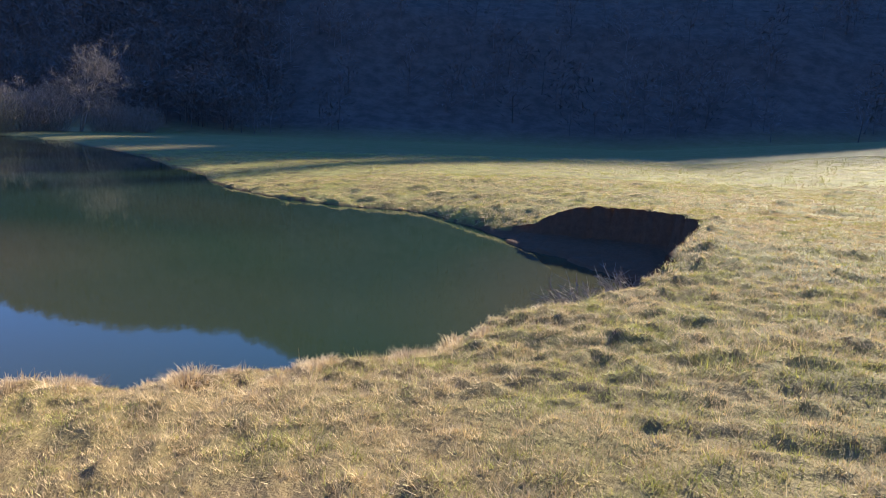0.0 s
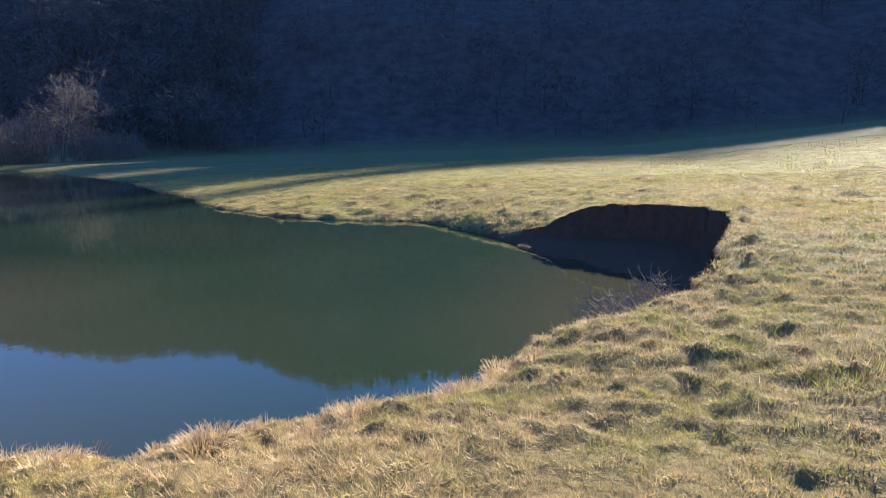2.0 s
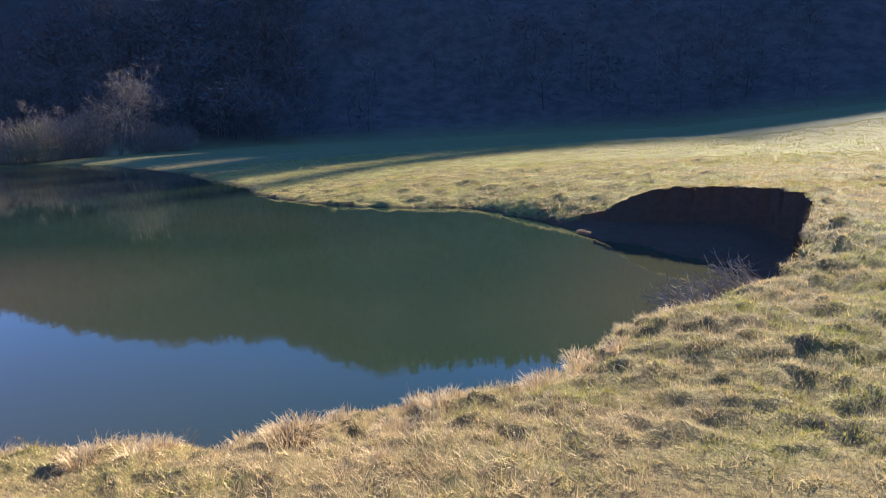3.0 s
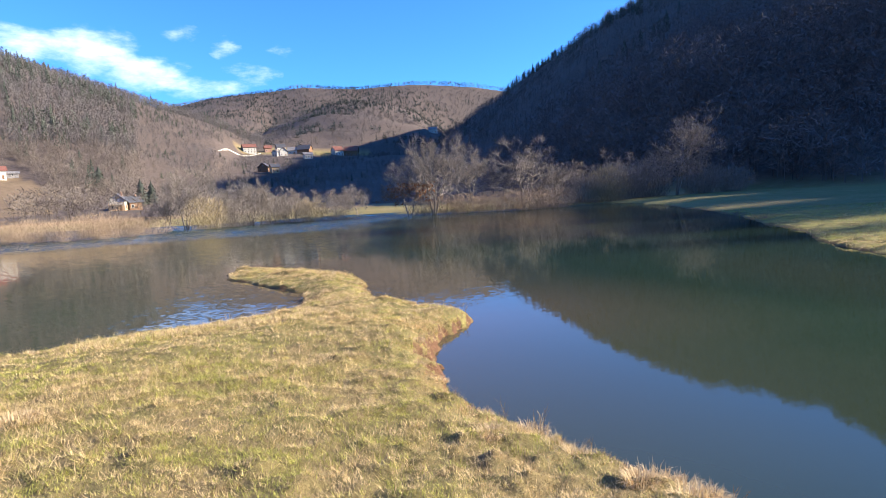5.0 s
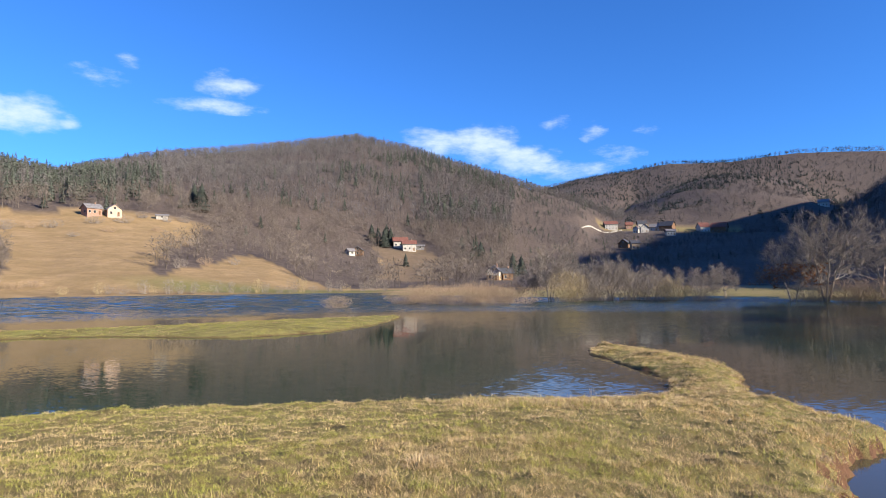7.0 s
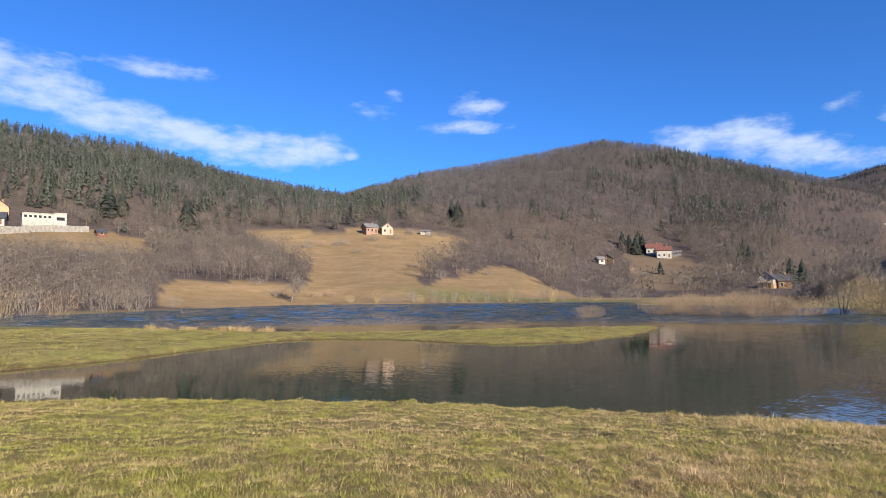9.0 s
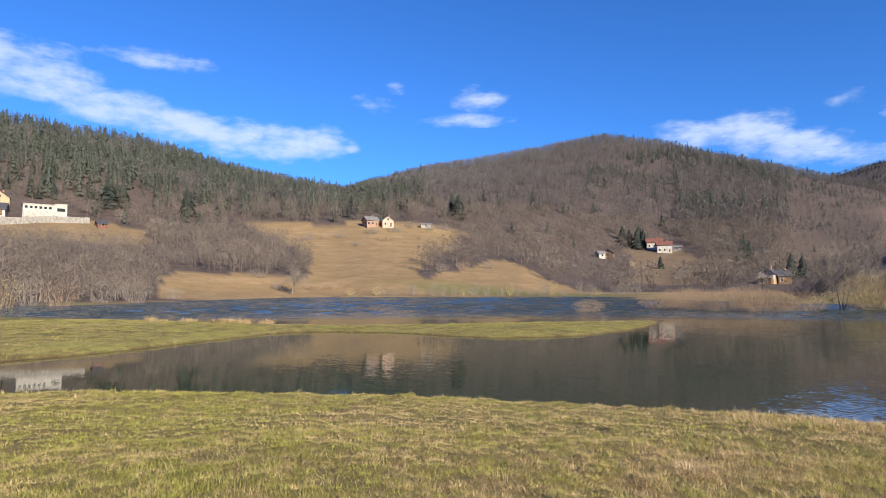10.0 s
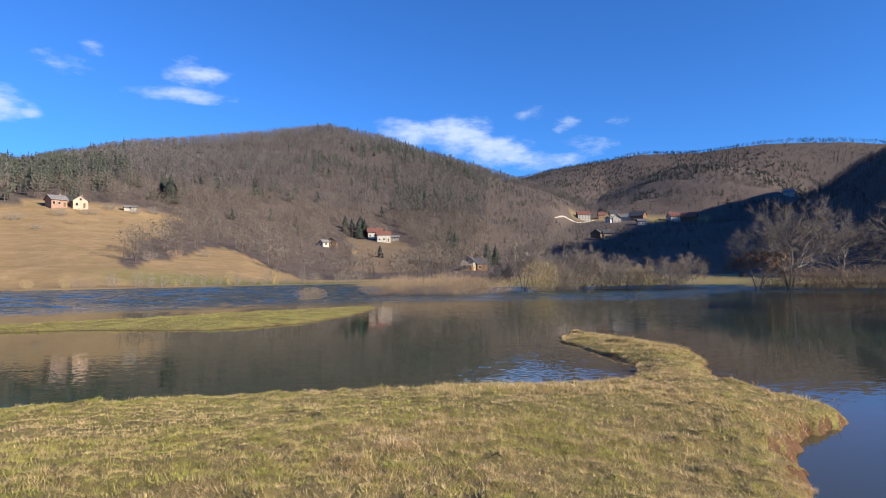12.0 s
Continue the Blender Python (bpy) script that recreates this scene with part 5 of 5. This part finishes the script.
def build_grass():
    rs = np.random.RandomState(3)
    allv, own = [], []
    # azimuths, ranges, tufts, blades a tuft, blade length and width, tuft radius
    for a0, a1, r0, r1, tufts, per, l0, l1, w0, w1, rad in (
            (-166, 79, .7, 7, 48000, 11, .03, .08, .0026, .006, .028), (-140, 79, 7, 14, 44000, 7, .03, .075, .006, .011, .04), (-26, 6, 9, 24, 11000, 8, .06, .13, .008, .013, .06),
            (-122, -44, 12, 24, 26000, 6, .05, .10, .011, .018, .07), (-122, -44, 24, 46, 18000, 5, .07, .14, .018, .03, .12), (5, 79, 14, 48, 24000, 5, .05, .12, .014, .024, .10)):
        az = np.radians(rs.uniform(a0, a1, tufts * 3))
        r = np.sqrt(rs.uniform(r0 ** 2, r1 ** 2, tufts * 3))
        cx, cy = -np.sin(az) * r, np.cos(az) * r
        dry = np.nonzero(shore_distance(cx, cy) > 0)[0][:tufts]
        cx, cy = cx[dry], cy[dry]
        k = rs.rand(len(cx)) < np.clip(.2 + 1.6 * fbm(cx * 2.4, cy * 2.4, 3, 71), 0, 1)
        cx, cy = cx[k], cy[k]
        size = rs.uniform(.5, 1.35, len(cx)) * np.clip(1.7 * fbm(cx * .9, cy * .9, 3, 72), .6, 1.5)
        dx, dy = rs.normal(0, rad, (2, len(cx) * per))
        x, y = np.repeat(cx, per) + dx, np.repeat(cy, per) + dy
        size, hue = np.repeat(size, per), np.repeat(rs.rand(len(cx)), per)
        k = (shore_distance(x, y) > .02) & ~in_loop(x, y, SCAR)
        x, y, dx, dy, size, hue = x[k], y[k], dx[k], dy[k], size[k], hue[k]
        v, z = blades(rs, x, y, np.arctan2(dy, dx), rs.uniform(l0, l1, len(x)) * size, rs.uniform(w0, w1, len(x)), 1.08)
        allv.append(v[z > .015])
        own.append(hue[z > .015])
    v = np.concatenate(allv).reshape(-1, 3)
    ob = mesh_object("grass", v, np.arange(len(v)).reshape(-1, 3), BLADES)
    set_attr(ob, "tuft", np.repeat(np.concatenate(own), 3))
    tagged(ob, "matted short winter grass, tan and yellow-green", "grass", kind="stuff")


def tussock(x, y, radius, height, seed, count=260, heap=None):
    """A clump of long dry grass spilling over the lip of the bank."""
    rs = np.random.RandomState(seed)
    z = float(ground_height(np.array([x]), np.array([y]))[0])
    n = count
    a, u = rs.uniform(0, 6.283, n), np.sqrt(rs.rand(n))
    base = np.stack([np.cos(a) * u * radius * .5, np.sin(a) * u * radius * .5, np.full(n, -.02)], -1)
    t = np.abs(rs.normal(.55, .45, n)) + u * .45
    b = a + rs.normal(0, .5, n)
    ln = height * rs.uniform(.5, 1.1, n)
    midp = base + np.stack([np.cos(b) * np.sin(t * .6), np.sin(b) * np.sin(t * .6), np.cos(t * .6)], -1) * (ln * .55)[:, None]
    tip = midp + np.stack([np.cos(b) * np.sin(t * 1.5), np.sin(b) * np.sin(t * 1.5), np.cos(t * 1.5)], -1) * (ln * .5)[:, None]
    s = np.stack([-np.sin(b), np.cos(b), np.zeros(n)], -1) * .0026 * max(1.0, math.hypot(x, y) / 6)
    v = np.stack([base - s, base + s, midp + s * .8, midp - s * .8, tip], 1)
    f = np.concatenate([np.array([[0, 1, 2], [0, 2, 3], [3, 2, 4]]) + 5 * i for i in range(n)])
    hue = np.repeat(rs.rand(n) * .3 + rs.rand() * .7, 5)
    if heap is not None:
        heap.append((v.reshape(-1, 3) + (x, y, z), f, hue))
        return None
    ob = mesh_object("grass_tussock", v.reshape(-1, 3), f, DRY_GRASS)
    set_attr(ob, "tuft", hue)
    ob.location = (x, y, z)
    return tagged(ob, "tuft of long dry straw-coloured grass on the bank", "grass tuft", "tussocks along the bank")


def weed_stalk(x, y, height, seed):
    """A few thin dead stalks standing up from the lip."""
    rs = np.random.RandomState(seed)
    z = float(ground_height(np.array([x]), np.array([y]))[0]) - .02
    tr = []
    for _ in range(3):
        p = np.array([rs.uniform(-.03, .03), rs.uniform(-.03, .03), 0])
        q = p + np.array([rs.uniform(-.06, .06), rs.uniform(-.06, .06), height * rs.uniform(.6, 1)])
        tr += tube(p, q, .0028, .001, 3)
        for _ in range(3):
            o = p + (q - p) * rs.uniform(.5, .95)
            tr += tube(o, o + rs.normal(size=3) * .03 + np.array([0, 0, .05]), .0016, .0008, 3)
    t = np.array(tr)
    ob = mesh_object("dead_stalk", t.reshape(-1, 3), np.arange(len(t) * 3).reshape(-1, 3), DRY_GRASS)
    ob.location = (x, y, z)
    return tagged(ob, "thin dead weed stalks at the water's edge", "weed", "stalks along the bank")


def twig_heap(x, y, seed):
    """The sprawling dead twigs that hang from the collapsed bank over the water."""
    rs = np.random.RandomState(seed)
    root = tagged(new("dead_bush"), "sprawling dead twigs hanging off the collapsed bank", "bush")
    z = max(0.1, float(ground_height(np.array([x]), np.array([y]))[0]))
    root.location = (x, y, z)
    stems, twigs = [], []
    for _ in range(46):
        a = rs.uniform(.2, 2.9)
        d = np.array([math.cos(a), math.sin(a), rs.uniform(.1, .9)])
        d /= np.linalg.norm(d)
        p = rs.normal(size=3) * (.2, .12, .03)
        for k in range(4):
            q = p + d * rs.uniform(.10, .2)
            stems += tube(p, q, .009 - .0014 * k, .008 - .0014 * k, 3)
            for _ in range(3):
                e = d + rs.normal(size=3) * .7
                twigs += tube(q, q + e / np.linalg.norm(e) * rs.uniform(.06, .2), .0045, .002, 3)
            d = d + rs.normal(size=3) * .25 + np.array([0, 0, -.08])
            d /= np.linalg.norm(d)
            p = q
    for nm, tr in (("stemwork", stems), ("crown", twigs)):
        t = np.array(tr)
        part(nm, t.reshape(-1, 3), np.arange(len(t) * 3).reshape(-1, 3), BARK, root)


build_grass()
rs_ = np.random.RandomState(9)
near = smooth_loop(NEAR_BANK + HOLLOW + FAR_SHORE + SPIT, 5)
lip = near[(np.hypot(near[:, 0], near[:, 1]) < 23) & (near[:, 0] > -13) & (near[:, 0] < 17)]
# named clumps first, then smaller ones strung along the lip
for x_, y_, r_, h_ in ((3.07, 1.5, .26, .15), (3.99, .15, .28, .12), (2.85, 2.24, .22, .11), (2.6, 2.5, .2, .10), (3.32, .95, .22, .10), (-1.0, 5.43, .36, .09), (2.2, 3.6, .2, .10), (3.6, .75, .2, .10), (4.6, -.35, .2, .10)):
    tussock(x_, y_, r_, h_, int(1000 + x_ * 37 + y_ * 91), 420)
LIP = []
for k_, (x_, y_) in enumerate(lip):
    nx, ny = -x_ / math.hypot(x_, y_), -y_ / math.hypot(x_, y_)
    for _ in range(2):
        u_ = rs_.uniform(.12, .55)
        px, py = x_ + nx * u_ + rs_.uniform(-.25, .25), y_ + ny * u_ + rs_.uniform(-.25, .25)
        if shore_distance([px], [py])[0] > .08 and not in_loop(np.array([px]), np.array([py]), SCAR)[0]:
            tussock(px, py, rs_.uniform(.12, .3), rs_.uniform(.05, .11), int(k_ * 7 + u_ * 1000), 130 if math.hypot(px, py) < 10 else 70, LIP)
    if k_ % 3 == 0:
        px, py = x_ + nx * .16, y_ + ny * .16
        if shore_distance([px], [py])[0] > .05:
            weed_stalk(px, py, rs_.uniform(.1, .24), k_)
first = np.cumsum([0] + [len(v) for v, _, _ in LIP])
fringe = mesh_object("bank_grass", np.concatenate([v for v, _, _ in LIP]), np.concatenate([f + k for (_, f, _), k in zip(LIP, first)]), DRY_GRASS)
set_attr(fringe, "tuft", np.concatenate([h for _, _, h in LIP]))
tagged(fringe, "fringe of long dry grass along the lip of the bank", "grass", kind="stuff")
twig_heap(6.7, -1.35, 6)
twig_heap(7.6, -1.9, 7)
# reddish dry tufts scattered on the far lip of the spit
for k_ in range(15):
    a_ = rs_.choice([57.0, 55.0, 52.5, 50.5, 49.0]) + rs_.normal(0, .8)
    r_ = np.interp(a_, [48, 53, 62], [40, 41, 49]) + rs_.uniform(-1.5, 0)
    px, py = polar(a_, r_)
    if shore_distance([px], [py])[0] > .1:
        tussock(px, py, rs_.uniform(.4, 1.0), rs_.uniform(.25, .5), 500 + k_, 160)
